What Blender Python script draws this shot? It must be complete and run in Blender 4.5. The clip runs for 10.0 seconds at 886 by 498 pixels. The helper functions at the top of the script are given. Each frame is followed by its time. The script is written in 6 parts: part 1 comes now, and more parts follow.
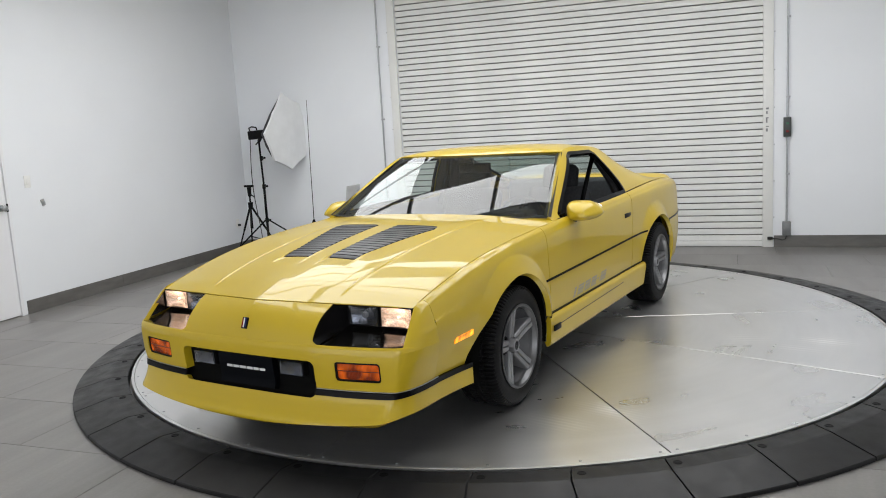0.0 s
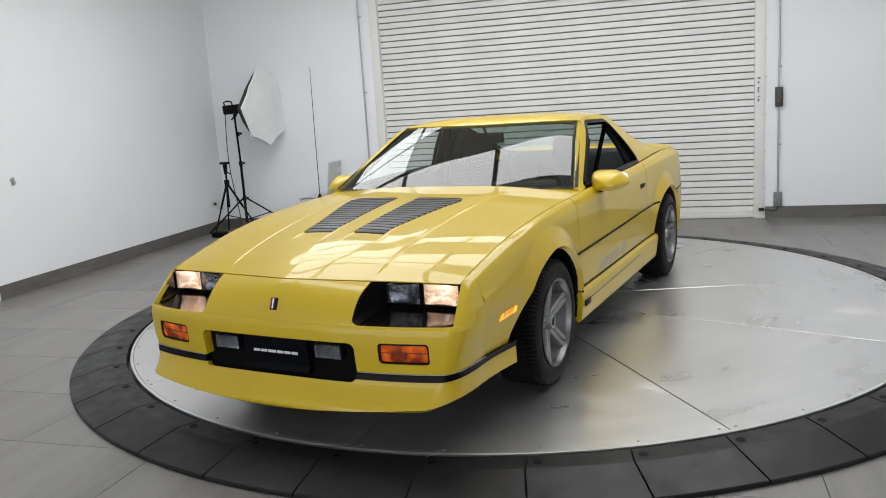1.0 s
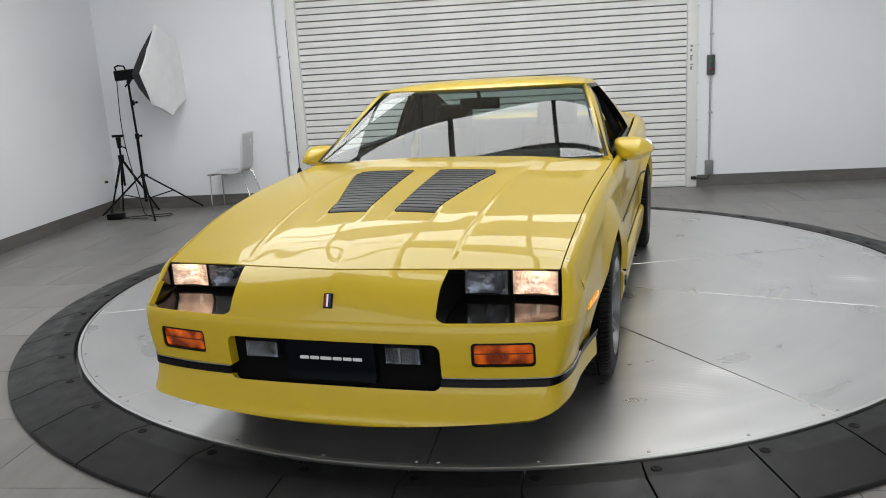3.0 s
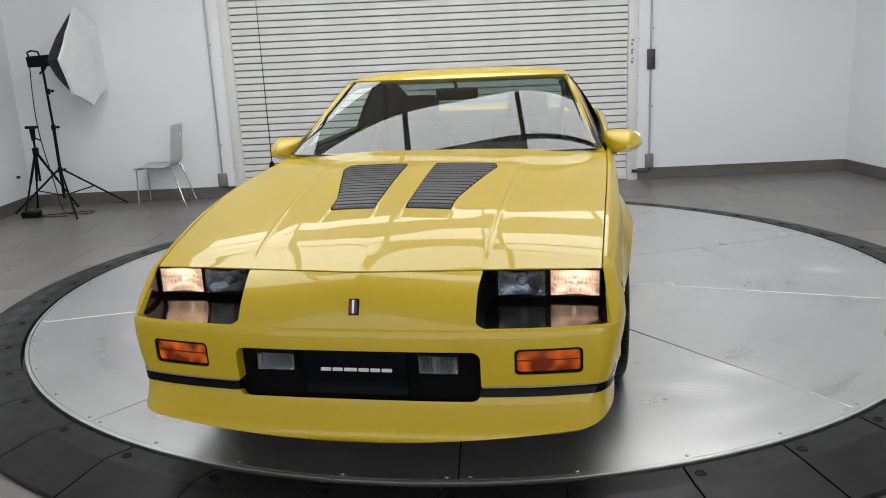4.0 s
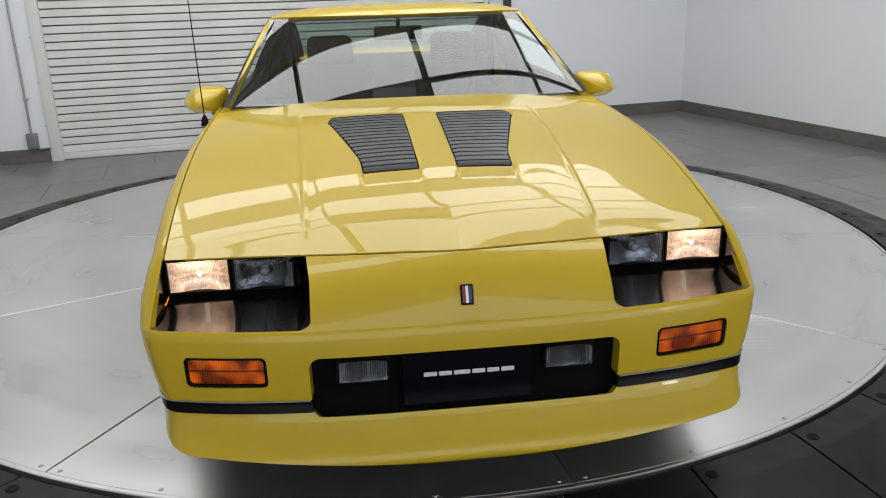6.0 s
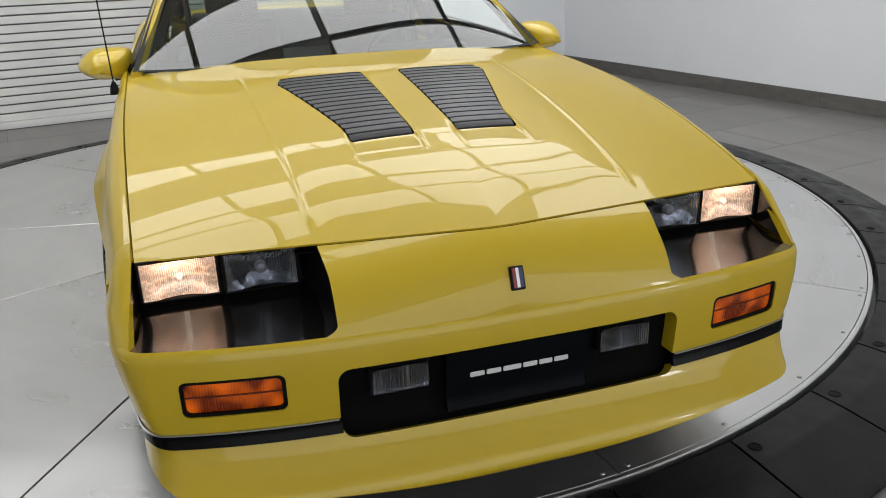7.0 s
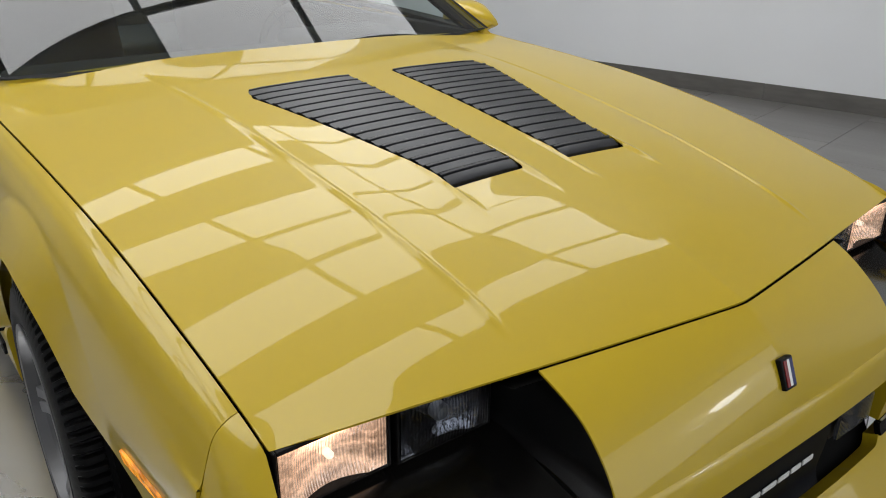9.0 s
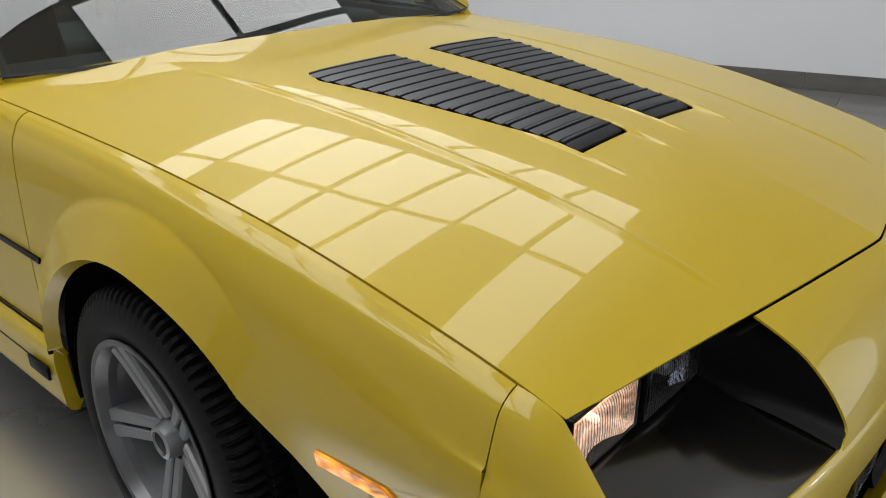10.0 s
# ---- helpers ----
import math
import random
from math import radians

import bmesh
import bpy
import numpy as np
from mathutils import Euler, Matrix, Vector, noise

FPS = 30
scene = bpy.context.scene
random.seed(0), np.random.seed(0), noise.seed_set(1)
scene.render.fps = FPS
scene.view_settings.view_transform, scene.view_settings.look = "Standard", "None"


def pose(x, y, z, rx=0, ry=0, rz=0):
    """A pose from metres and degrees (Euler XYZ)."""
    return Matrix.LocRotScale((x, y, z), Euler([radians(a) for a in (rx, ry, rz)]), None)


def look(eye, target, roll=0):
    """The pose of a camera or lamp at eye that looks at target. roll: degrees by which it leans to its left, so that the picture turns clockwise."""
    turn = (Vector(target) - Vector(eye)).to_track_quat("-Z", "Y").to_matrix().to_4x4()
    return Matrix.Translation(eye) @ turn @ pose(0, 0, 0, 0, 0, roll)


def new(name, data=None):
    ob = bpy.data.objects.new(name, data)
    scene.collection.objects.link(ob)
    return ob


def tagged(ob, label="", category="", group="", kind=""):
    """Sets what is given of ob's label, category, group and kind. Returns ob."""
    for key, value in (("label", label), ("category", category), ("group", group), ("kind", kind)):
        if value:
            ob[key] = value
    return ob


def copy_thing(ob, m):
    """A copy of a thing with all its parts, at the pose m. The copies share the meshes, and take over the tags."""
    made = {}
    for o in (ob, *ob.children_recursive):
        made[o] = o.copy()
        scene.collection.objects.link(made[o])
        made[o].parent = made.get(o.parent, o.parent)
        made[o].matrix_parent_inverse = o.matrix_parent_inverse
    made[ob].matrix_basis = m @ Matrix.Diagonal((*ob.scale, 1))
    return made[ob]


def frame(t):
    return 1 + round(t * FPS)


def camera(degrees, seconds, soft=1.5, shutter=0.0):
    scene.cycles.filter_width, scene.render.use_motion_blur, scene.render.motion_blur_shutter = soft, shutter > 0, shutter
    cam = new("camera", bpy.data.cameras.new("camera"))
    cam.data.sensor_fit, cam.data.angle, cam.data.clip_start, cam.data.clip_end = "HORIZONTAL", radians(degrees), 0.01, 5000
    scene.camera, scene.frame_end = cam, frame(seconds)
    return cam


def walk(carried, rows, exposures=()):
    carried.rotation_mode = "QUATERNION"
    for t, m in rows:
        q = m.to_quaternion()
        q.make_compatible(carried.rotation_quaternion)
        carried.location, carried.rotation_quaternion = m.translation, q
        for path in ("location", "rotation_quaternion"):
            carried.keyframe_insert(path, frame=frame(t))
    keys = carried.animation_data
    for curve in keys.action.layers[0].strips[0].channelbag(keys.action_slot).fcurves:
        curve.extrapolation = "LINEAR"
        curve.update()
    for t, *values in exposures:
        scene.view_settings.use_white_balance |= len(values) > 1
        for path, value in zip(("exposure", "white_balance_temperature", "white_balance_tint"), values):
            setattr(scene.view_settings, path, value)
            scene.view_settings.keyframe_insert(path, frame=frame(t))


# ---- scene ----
cam = camera(58.35, 10.0, soft=1.0)
EXPOSURES = [(0.0, -0.11), (2.0, -0.14), (4.0, -0.25), (5.5, -0.30), (7.0, -0.36), (8.0, -0.39), (9.0, -0.51), (10.0, -0.46)]
PATH = [
    (0, (2.697, -3.676, 1.478), (1.672, -1.986, 1.177), -3.3),
    (0.5, (2.479, -3.732, 1.462), (1.497, -2.021, 1.132), -3.5),
    (1, (2.246, -3.668, 1.438), (1.319, -1.933, 1.077), -3.7),
    (1.5, (2.001, -3.598, 1.436), (1.143, -1.834, 1.042), -3.7),
    (2, (1.731, -3.604, 1.433), (0.956, -1.811, 1.008), -3.6),
    (3.5, (0.999, -3.464, 1.412), (0.515, -1.578, 0.955), -3.0),
    (4, (0.756, -3.426, 1.411), (0.395, -1.517, 0.937), -2.5),
    (4.5, (0.472, -3.398, 1.408), (0.235, -1.477, 0.908), -2.1),
    (5, (0.236, -3.277, 1.384), (0.132, -1.351, 0.855), -1.7),
    (5.5, (-0.003, -3.126, 1.389), (0.035, -1.209, 0.821), -1.6),
    (7, (-0.613, -2.57, 1.321), (-0.078, -0.779, 0.61), -1.9),
    (7.5, (-0.705, -2.316, 1.309), (0.006, -0.606, 0.554), -1.5),
    (8, (-0.869, -2.083, 1.329), (0.011, -0.47, 0.538), -0.3),
    (8.5, (-1.017, -1.839, 1.329), (-0.016, -0.301, 0.533), 0.3),
    (9, (-1.113, -1.605, 1.321), (0.002, -0.144, 0.531), 0.5),
    (9.5, (-1.267, -1.43, 1.301), (-0.03, -0.068, 0.517), 0.2),
    (10, (-1.485, -1.256, 1.27), (-0.116, -0.036, 0.472), -0.2),
]
walk(cam, [(t, look(eye, target, roll)) for t, eye, target, roll in PATH], EXPOSURES)

# ---- world and light ----
world = bpy.data.worlds.new("world")
scene.world = world
world.use_nodes = True
world.node_tree.nodes["Background"].inputs[0].default_value = (0.74, 0.78, 0.83, 1)
world.node_tree.nodes["Background"].inputs[1].default_value = 0.2
scene.view_settings.exposure = 0.0

FLOOR = -0.068
ROOM = Matrix.Translation((1.2412, 5.8508, FLOOR)) @ Matrix.Rotation(radians(11.06), 4, "Z") @ Matrix.Scale(0.972, 4)
S_L, S_R, D_FRONT, H_ROOM = -7.061, 2.52, -11.8, 3.7
# the side walls stand a little out of square to the back wall
WEST = Matrix.Translation((S_L, 0, 0)) @ Matrix.Rotation(radians(1.36), 4, "Z") @ Matrix.Translation((-S_L, 0, 0))
EAST = Matrix.Translation((S_R, 0, 0)) @ Matrix.Rotation(radians(2.78), 4, "Z") @ Matrix.Translation((-S_R, 0, 0))


# ---- materials ----
def mat(name, base, rough=0.5, metal=0.0, coat=0.0, coat_rough=0.03, emit=None, strength=0.0, spec=0.5, vary=0.0, scale=8.0, detail=6.0,
        bump=0.0, bump_scale=60.0, rough_vary=0.0, stretch=(1, 1, 1), transmission=0.0, ior=1.45, grunge=0.0, grunge_scale=1.2, per_object=0.0):
    m = bpy.data.materials.new(name)
    m.use_nodes = True
    nt = m.node_tree
    b = nt.nodes["Principled BSDF"]
    b.inputs["Base Color"].default_value = (*base, 1)
    b.inputs["Roughness"].default_value = rough
    b.inputs["Metallic"].default_value = metal
    b.inputs["Coat Weight"].default_value = coat
    b.inputs["Coat Roughness"].default_value = coat_rough
    b.inputs["Specular IOR Level"].default_value = spec
    b.inputs["Transmission Weight"].default_value = transmission
    b.inputs["IOR"].default_value = ior
    if emit:
        b.inputs["Emission Color"].default_value = (*emit, 1)
        b.inputs["Emission Strength"].default_value = strength
    need = vary or bump or rough_vary or grunge or per_object
    if not need:
        return m
    tc = nt.nodes.new("ShaderNodeTexCoord")
    mp = nt.nodes.new("ShaderNodeMapping")
    mp.inputs["Scale"].default_value = stretch
    nt.links.new(tc.outputs["Object"], mp.inputs["Vector"])

    def tex(s, d=detail):
        n = nt.nodes.new("ShaderNodeTexNoise")
        n.inputs["Scale"].default_value, n.inputs["Detail"].default_value = s, d
        nt.links.new(mp.outputs[0], n.inputs["Vector"])
        return n.outputs["Fac"]

    def mul(sock, lo, hi):
        r = nt.nodes.new("ShaderNodeMapRange")
        r.inputs["From Min"].default_value, r.inputs["From Max"].default_value = 0.3, 0.7
        r.inputs["To Min"].default_value, r.inputs["To Max"].default_value = lo, hi
        nt.links.new(sock, r.inputs["Value"])
        return r.outputs[0]

    def times(a, c):
        n = nt.nodes.new("ShaderNodeMath")
        n.operation = "MULTIPLY"
        nt.links.new(a, n.inputs[0])
        nt.links.new(c, n.inputs[1])
        return n.outputs[0]

    if vary or grunge or per_object:
        f = mul(tex(scale), 1 - vary, 1 + vary)
        if grunge:
            f = times(f, mul(tex(grunge_scale, 4), 1 - grunge, 1 + grunge * 0.6))
        if per_object:
            oi = nt.nodes.new("ShaderNodeObjectInfo")
            r = nt.nodes.new("ShaderNodeMapRange")
            r.inputs["To Min"].default_value, r.inputs["To Max"].default_value = 1 - per_object, 1 + per_object
            nt.links.new(oi.outputs["Random"], r.inputs["Value"])
            f = times(f, r.outputs[0])
        mix = nt.nodes.new("ShaderNodeVectorMath")
        mix.operation = "SCALE"
        mix.inputs[0].default_value = base
        nt.links.new(f, mix.inputs["Scale"])
        nt.links.new(mix.outputs[0], b.inputs["Base Color"])
    if rough_vary:
        nt.links.new(mul(tex(scale * 0.7), max(rough - rough_vary, 0.02), rough + rough_vary), b.inputs["Roughness"])
    if bump:
        bn = nt.nodes.new("ShaderNodeBump")
        bn.inputs["Strength"].default_value = bump
        bn.inputs["Distance"].default_value = 0.004
        nt.links.new(tex(bump_scale, 3), bn.inputs["Height"])
        nt.links.new(bn.outputs[0], b.inputs["Normal"])
    return m


def nodes_of(m):
    nt = m.node_tree

    def node(kind, **inputs):
        n = nt.nodes.new("ShaderNode" + kind)
        for k, v in inputs.items():
            n.inputs[k.replace("_", " ")].default_value = v
        return n
    return nt, nt.nodes["Principled BSDF"], node


def remap(nt, node, sock, f0, f1, t0, t1):
    r = node("MapRange", From_Min=f0, From_Max=f1, To_Min=t0, To_Max=t1)
    nt.links.new(sock, r.inputs["Value"])
    return r.outputs[0]


def calc(nt, kind, a, b):
    n = nt.nodes.new("ShaderNodeMath")
    n.operation = kind
    for i, v in enumerate((a, b)):
        if isinstance(v, (int, float)):
            n.inputs[i].default_value = v
        else:
            nt.links.new(v, n.inputs[i])
    return n.outputs[0]


def ribbed(m, scale, strength=0.4, direction="X"):
    """Fine moulded ribs on a lens."""
    nt, b, node = nodes_of(m)
    tc = node("TexCoord")
    wv = node("TexWave", Scale=scale)
    wv.bands_direction = direction
    nt.links.new(tc.outputs["Object"], wv.inputs["Vector"])
    bn = node("Bump", Strength=strength, Distance=0.003)
    nt.links.new(wv.outputs["Fac"], bn.inputs["Height"])
    nt.links.new(bn.outputs[0], b.inputs["Normal"])
    return m


def floor_material():
    """Stone-look porcelain: each tile its own streaks along the tile, pale veins and a soft sheen."""
    m = mat("grey_porcelain_floor_tile", (0.18, 0.172, 0.164), 0.32)
    nt, b, node = nodes_of(m)
    tc, oi = node("TexCoord"), node("ObjectInfo")
    jump, shift = node("VectorMath"), node("VectorMath")
    jump.operation, shift.operation = "SCALE", "ADD"
    jump.inputs[0].default_value = (23.0, 41.0, 7.0)
    nt.links.new(oi.outputs["Random"], jump.inputs["Scale"])
    nt.links.new(tc.outputs["Object"], shift.inputs[0])
    nt.links.new(jump.outputs[0], shift.inputs[1])

    def noise(scale, stretch, turn, detail=5.0, dist=0.0):
        mp = node("Mapping", Scale=stretch, Rotation=(0, 0, radians(turn)))
        n = node("TexNoise", Scale=scale, Detail=detail, Distortion=dist)
        nt.links.new(shift.outputs[0], mp.inputs[0])
        nt.links.new(mp.outputs[0], n.inputs["Vector"])
        return n.outputs["Fac"]

    broad = noise(1.6, (2.4, 0.35, 1), 14, 3, 0.3)
    streak = noise(5.0, (3.6, 0.30, 1), 14, 4, 0.4)
    grain = noise(60.0, (1, 1, 1), 0, 3)
    vein = noise(2.6, (3.0, 0.25, 1), 20, 4, 0.2)
    f = calc(nt, "MULTIPLY", remap(nt, node, broad, 0.3, 0.7, 0.86, 1.12), remap(nt, node, streak, 0.2, 0.8, 0.86, 1.12))
    f = calc(nt, "MULTIPLY", f, remap(nt, node, grain, 0.3, 0.7, 0.95, 1.05))
    f = calc(nt, "ADD", f, remap(nt, node, vein, 0.54, 0.80, 0.0, 0.16))
    f = calc(nt, "MULTIPLY", f, remap(nt, node, oi.outputs["Random"], 0, 1, 0.94, 1.06))
    col = node("VectorMath")
    col.operation = "SCALE"
    col.inputs[0].default_value = (0.172, 0.164, 0.156)
    nt.links.new(f, col.inputs["Scale"])
    nt.links.new(col.outputs[0], b.inputs["Base Color"])
    nt.links.new(remap(nt, node, streak, 0.3, 0.7, 0.30, 0.35), b.inputs["Roughness"])
    bn = node("Bump", Strength=0.06, Distance=0.003)
    nt.links.new(grain, bn.inputs["Height"])
    nt.links.new(bn.outputs[0], b.inputs["Normal"])
    return m


def lamp_material():
    """A lit sealed-beam lamp: the bright bulb and the warm curved reflector seen through fluted glass."""
    m = mat("lit_headlamp_reflector", (0.72, 0.60, 0.50), 0.16, metal=1.0, emit=(1.0, 0.62, 0.40), strength=1.0)
    nt, b, node = nodes_of(m)
    tc = node("TexCoord")
    flat = node("VectorMath")
    flat.operation = "ABSOLUTE"
    nt.links.new(tc.outputs["Object"], flat.inputs[0])
    sep = node("SeparateXYZ")
    nt.links.new(flat.outputs[0], sep.inputs[0])
    u = remap(nt, node, sep.outputs["X"], 0.628, 0.792, -1.0, 1.0)
    v = remap(nt, node, sep.outputs["Z"], 0.608, 0.696, -1.0, 1.0)

    def glow(u0, v0, su, sv, gain):
        du = calc(nt, "POWER", calc(nt, "ABSOLUTE", calc(nt, "MULTIPLY", calc(nt, "SUBTRACT", u, u0), 1 / su), 0), 2.0)
        dv = calc(nt, "POWER", calc(nt, "ABSOLUTE", calc(nt, "MULTIPLY", calc(nt, "SUBTRACT", v, v0), 1 / sv), 0), 2.0)
        return calc(nt, "MULTIPLY", calc(nt, "POWER", 2.718, calc(nt, "MULTIPLY", calc(nt, "ADD", du, dv), -1.0)), gain)

    broad = node("TexNoise", Scale=40.0, Detail=3.0, Distortion=1.5)
    fine = node("TexNoise", Scale=190.0, Detail=2.0)
    wv = node("TexWave", Scale=70.0, Distortion=0.1)
    for n in (broad, fine, wv):
        nt.links.new(tc.outputs["Object"], n.inputs["Vector"])
    # lower rim of the reflector: a curved band
    down = calc(nt, "ADD", v, 1.25)
    ring = calc(nt, "SQRT", calc(nt, "ADD", calc(nt, "POWER", calc(nt, "ABSOLUTE", u, 0), 2.0), calc(nt, "MULTIPLY", down, down)), 0)
    arc = calc(nt, "POWER", 2.718, calc(nt, "MULTIPLY", calc(nt, "POWER", calc(nt, "ABSOLUTE", calc(nt, "MULTIPLY", calc(nt, "SUBTRACT", ring, 0.86), 7.0), 0), 2.0), -1.0))
    e = calc(nt, "ADD", glow(0.1, 0.72, 0.55, 0.38, 2.6), glow(0.0, 0.05, 1.3, 0.10, 0.55))
    e = calc(nt, "ADD", e, calc(nt, "MULTIPLY", arc, 0.75))
    e = calc(nt, "ADD", e, remap(nt, node, broad.outputs["Fac"], 0.35, 0.65, 0.35, 1.05))
    e = calc(nt, "MULTIPLY", e, remap(nt, node, fine.outputs["Fac"], 0.3, 0.7, 0.7, 1.3))
    e = calc(nt, "MULTIPLY", e, remap(nt, node, wv.outputs["Fac"], 0, 1, 0.86, 1.14))
    e = calc(nt, "MULTIPLY", e, 0.9)
    nt.links.new(e, b.inputs["Emission Strength"])
    bn = node("Bump", Strength=0.4, Distance=0.003)
    nt.links.new(wv.outputs["Fac"], bn.inputs["Height"])
    nt.links.new(bn.outputs[0], b.inputs["Normal"])
    return m


M_YELLOW = mat("yellow_paint", (0.482, 0.341, 0.0122), 0.38, spec=0.3, coat=0.58, coat_rough=0.015, vary=0.015, scale=3.0)
M_BLACK = mat("satin_black_plastic", (0.004, 0.004, 0.0045), 0.42, spec=0.14, bump=0.08, bump_scale=500)
M_GLOSSBLACK = mat("gloss_black_plastic", (0.006, 0.0055, 0.005), 0.16, spec=1.0, coat=1.0, coat_rough=0.085, bump=0.08, bump_scale=9)
M_BULB = mat("lit_bulb", (0.8, 0.8, 0.8), 0.4, emit=(1.0, 0.80, 0.58), strength=2.0)
M_RUBBERTRIM = mat("black_rubber_trim", (0.003, 0.003, 0.0035), 0.24, spec=0.09)
M_VENT = mat("charcoal_louvre_plastic", (0.012, 0.013, 0.017), 0.34, spec=0.42, vary=0.12, scale=25, bump=0.05, bump_scale=400)
M_TYRE = mat("tyre_rubber", (0.0055, 0.0055, 0.0058), 0.55, spec=0.13, vary=0.2, scale=30, bump=0.1, bump_scale=300)
M_RIMGREY = mat("grey_painted_alloy", (0.10, 0.10, 0.104), 0.42, metal=0.6, vary=0.06, scale=30)
M_SPOKE = mat("satin_grey_spoke", (0.21, 0.21, 0.216), 0.40, metal=0.4, rough_vary=0.05, scale=40)
M_RIMPOCKET = mat("silver_alloy_pocket", (0.07, 0.07, 0.073), 0.45, metal=0.3, vary=0.06, scale=30)
M_RIMFACE = mat("satin_alloy_face", (0.34, 0.34, 0.35), 0.40, metal=0.85, rough_vary=0.05, scale=40)
M_RIMLIP = mat("machined_alloy", (0.13, 0.13, 0.133), 0.36, metal=1.0, rough_vary=0.06, scale=40)
M_DARKWELL = mat("recess_and_gap_black", (0.0025, 0.0025, 0.0025), 0.85, spec=0.1)
M_CHROME = mat("chrome", (0.75, 0.75, 0.76), 0.09, metal=1.0)
def amber(name, base, low, high, scale, glow=(1.0, 0.24, 0.008)):
    """Amber plastic with ribs, lit unevenly from the bulb behind."""
    m = mat(name, base, 0.2, coat=0.25, emit=glow, strength=0.1)
    nt, b, node = nodes_of(m)
    tc = node("TexCoord")
    nz = node("TexNoise", Scale=scale, Detail=1.0)
    nt.links.new(tc.outputs["Object"], nz.inputs["Vector"])
    nt.links.new(remap(nt, node, nz.outputs["Fac"], 0.40, 0.66, low, high), b.inputs["Emission Strength"])
    return ribbed(m, 48, 0.7)


M_AMBER = amber("amber_lens", (0.17, 0.017, 0.002), 0.03, 0.60, 15.0, (1.0, 0.175, 0.004))
M_AMBERLIT = amber("lit_amber_lens", (0.4, 0.08, 0.004), 0.45, 2.2, 22.0, (1.0, 0.38, 0.010))
M_DARKAMBER = mat("dark_amber_rib", (0.10, 0.014, 0.003), 0.3)
M_LAMPON = lamp_material()
M_REFLECTOR = mat("dark_mirrored_reflector", (0.26, 0.27, 0.30), 0.08, metal=1.0, vary=0.6, scale=16, bump=0.6, bump_scale=45)
M_WHITEMARK = mat("white_lettering", (0.6, 0.6, 0.6), 0.4)
M_DECAL = mat("grey_stripe_decal", (0.26, 0.22, 0.11), 0.35, coat=0.5)
M_RED = mat("red_enamel", (0.20, 0.012, 0.012), 0.25)
M_BLUE = mat("blue_enamel", (0.010, 0.016, 0.10), 0.25)
M_INTERIOR = mat("dark_grey_interior", (0.022, 0.023, 0.026), 0.7, vary=0.2, scale=40, bump=0.15, bump_scale=200)
M_SEAT = mat("charcoal_seat_cloth", (0.03, 0.031, 0.035), 0.9, vary=0.25, scale=60, bump=0.3, bump_scale=400)
M_WALL = mat("pale_grey_wall_paint", (0.768, 0.785, 0.812), 0.55, vary=0.012, scale=1.5, bump=0.06, bump_scale=120, grunge=0.02, grunge_scale=0.5)
M_CEIL = mat("white_ceiling_tile", (0.82, 0.82, 0.81), 0.8, vary=0.03, scale=2)
M_BASE = mat("grey_tile_skirting", (0.125, 0.12, 0.112), 0.38, vary=0.12, scale=6, stretch=(1, 1, 4), grunge=0.15, grunge_scale=2)
M_FLOORTILE = floor_material()
M_GROUT = mat("dark_grey_grout", (0.10, 0.10, 0.098), 0.8)
M_SHUTTER = mat("white_painted_steel_shutter", (0.70, 0.70, 0.685), 0.42, vary=0.02, scale=6, grunge=0.05, grunge_scale=2.5, per_object=0.015)
M_FRAMEPAINT = mat("off_white_steel_frame", (0.70, 0.70, 0.68), 0.45, vary=0.02, scale=4)
M_GROOVE = mat("grey_gap_backing", (0.16, 0.16, 0.158), 0.7)
M_WHITEDOOR = mat("white_door_paint", (0.76, 0.76, 0.78), 0.38, vary=0.01, scale=3)
M_PLASTICWHITE = mat("white_plastic", (0.78, 0.78, 0.76), 0.35)
M_GALV = mat("galvanised_steel", (0.42, 0.43, 0.44), 0.38, metal=0.8, vary=0.1, scale=30)
M_BOXGREY = mat("grey_junction_box", (0.2, 0.205, 0.21), 0.45, metal=0.4, vary=0.08, scale=20)
M_RING = mat("black_rubber_ramp_tile", (0.014, 0.0137, 0.014), 0.40, spec=0.22, vary=0.2, scale=14, grunge=0.25, grunge_scale=3, bump=0.15, bump_scale=180, rough_vary=0.08, per_object=0.12)
M_STUD = mat("black_rubber_stud", (0.004, 0.004, 0.004), 0.6, spec=0.15)
M_FABRICW = mat("white_diffuser_fabric", (0.74, 0.75, 0.76), 0.75, vary=0.05, scale=5, bump=0.4, bump_scale=9)
M_FABRICB = mat("black_softbox_fabric", (0.014, 0.014, 0.016), 0.8, vary=0.2, scale=12)
M_CHAIRSEAT = mat("pale_grey_moulded_plywood", (0.52, 0.525, 0.53), 0.4, vary=0.03, scale=8)
M_CABLE = mat("black_cable", (0.012, 0.012, 0.012), 0.5)
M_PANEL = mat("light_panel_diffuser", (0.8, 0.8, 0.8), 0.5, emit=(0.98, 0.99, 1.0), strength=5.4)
# glow of the added sheet that fills the room from the front
M_FRONTFILL = mat("front_fill_glow", (0.8, 0.8, 0.8), 0.8, emit=(0.95, 0.97, 1.0), strength=1.9)
# halo and core of the added discs mirrored on the nose
M_SPOTHALO = mat("highlight_halo_glow", (0.8, 0.8, 0.8), 0.8, emit=(0.95, 0.98, 1.0), strength=3.0)
M_SPOTCORE = mat("highlight_core_glow", (0.8, 0.8, 0.8), 0.8, emit=(0.95, 0.98, 1.0), strength=24.0)
M_TBAR = mat("white_tee_bar", (0.55, 0.55, 0.55), 0.5)


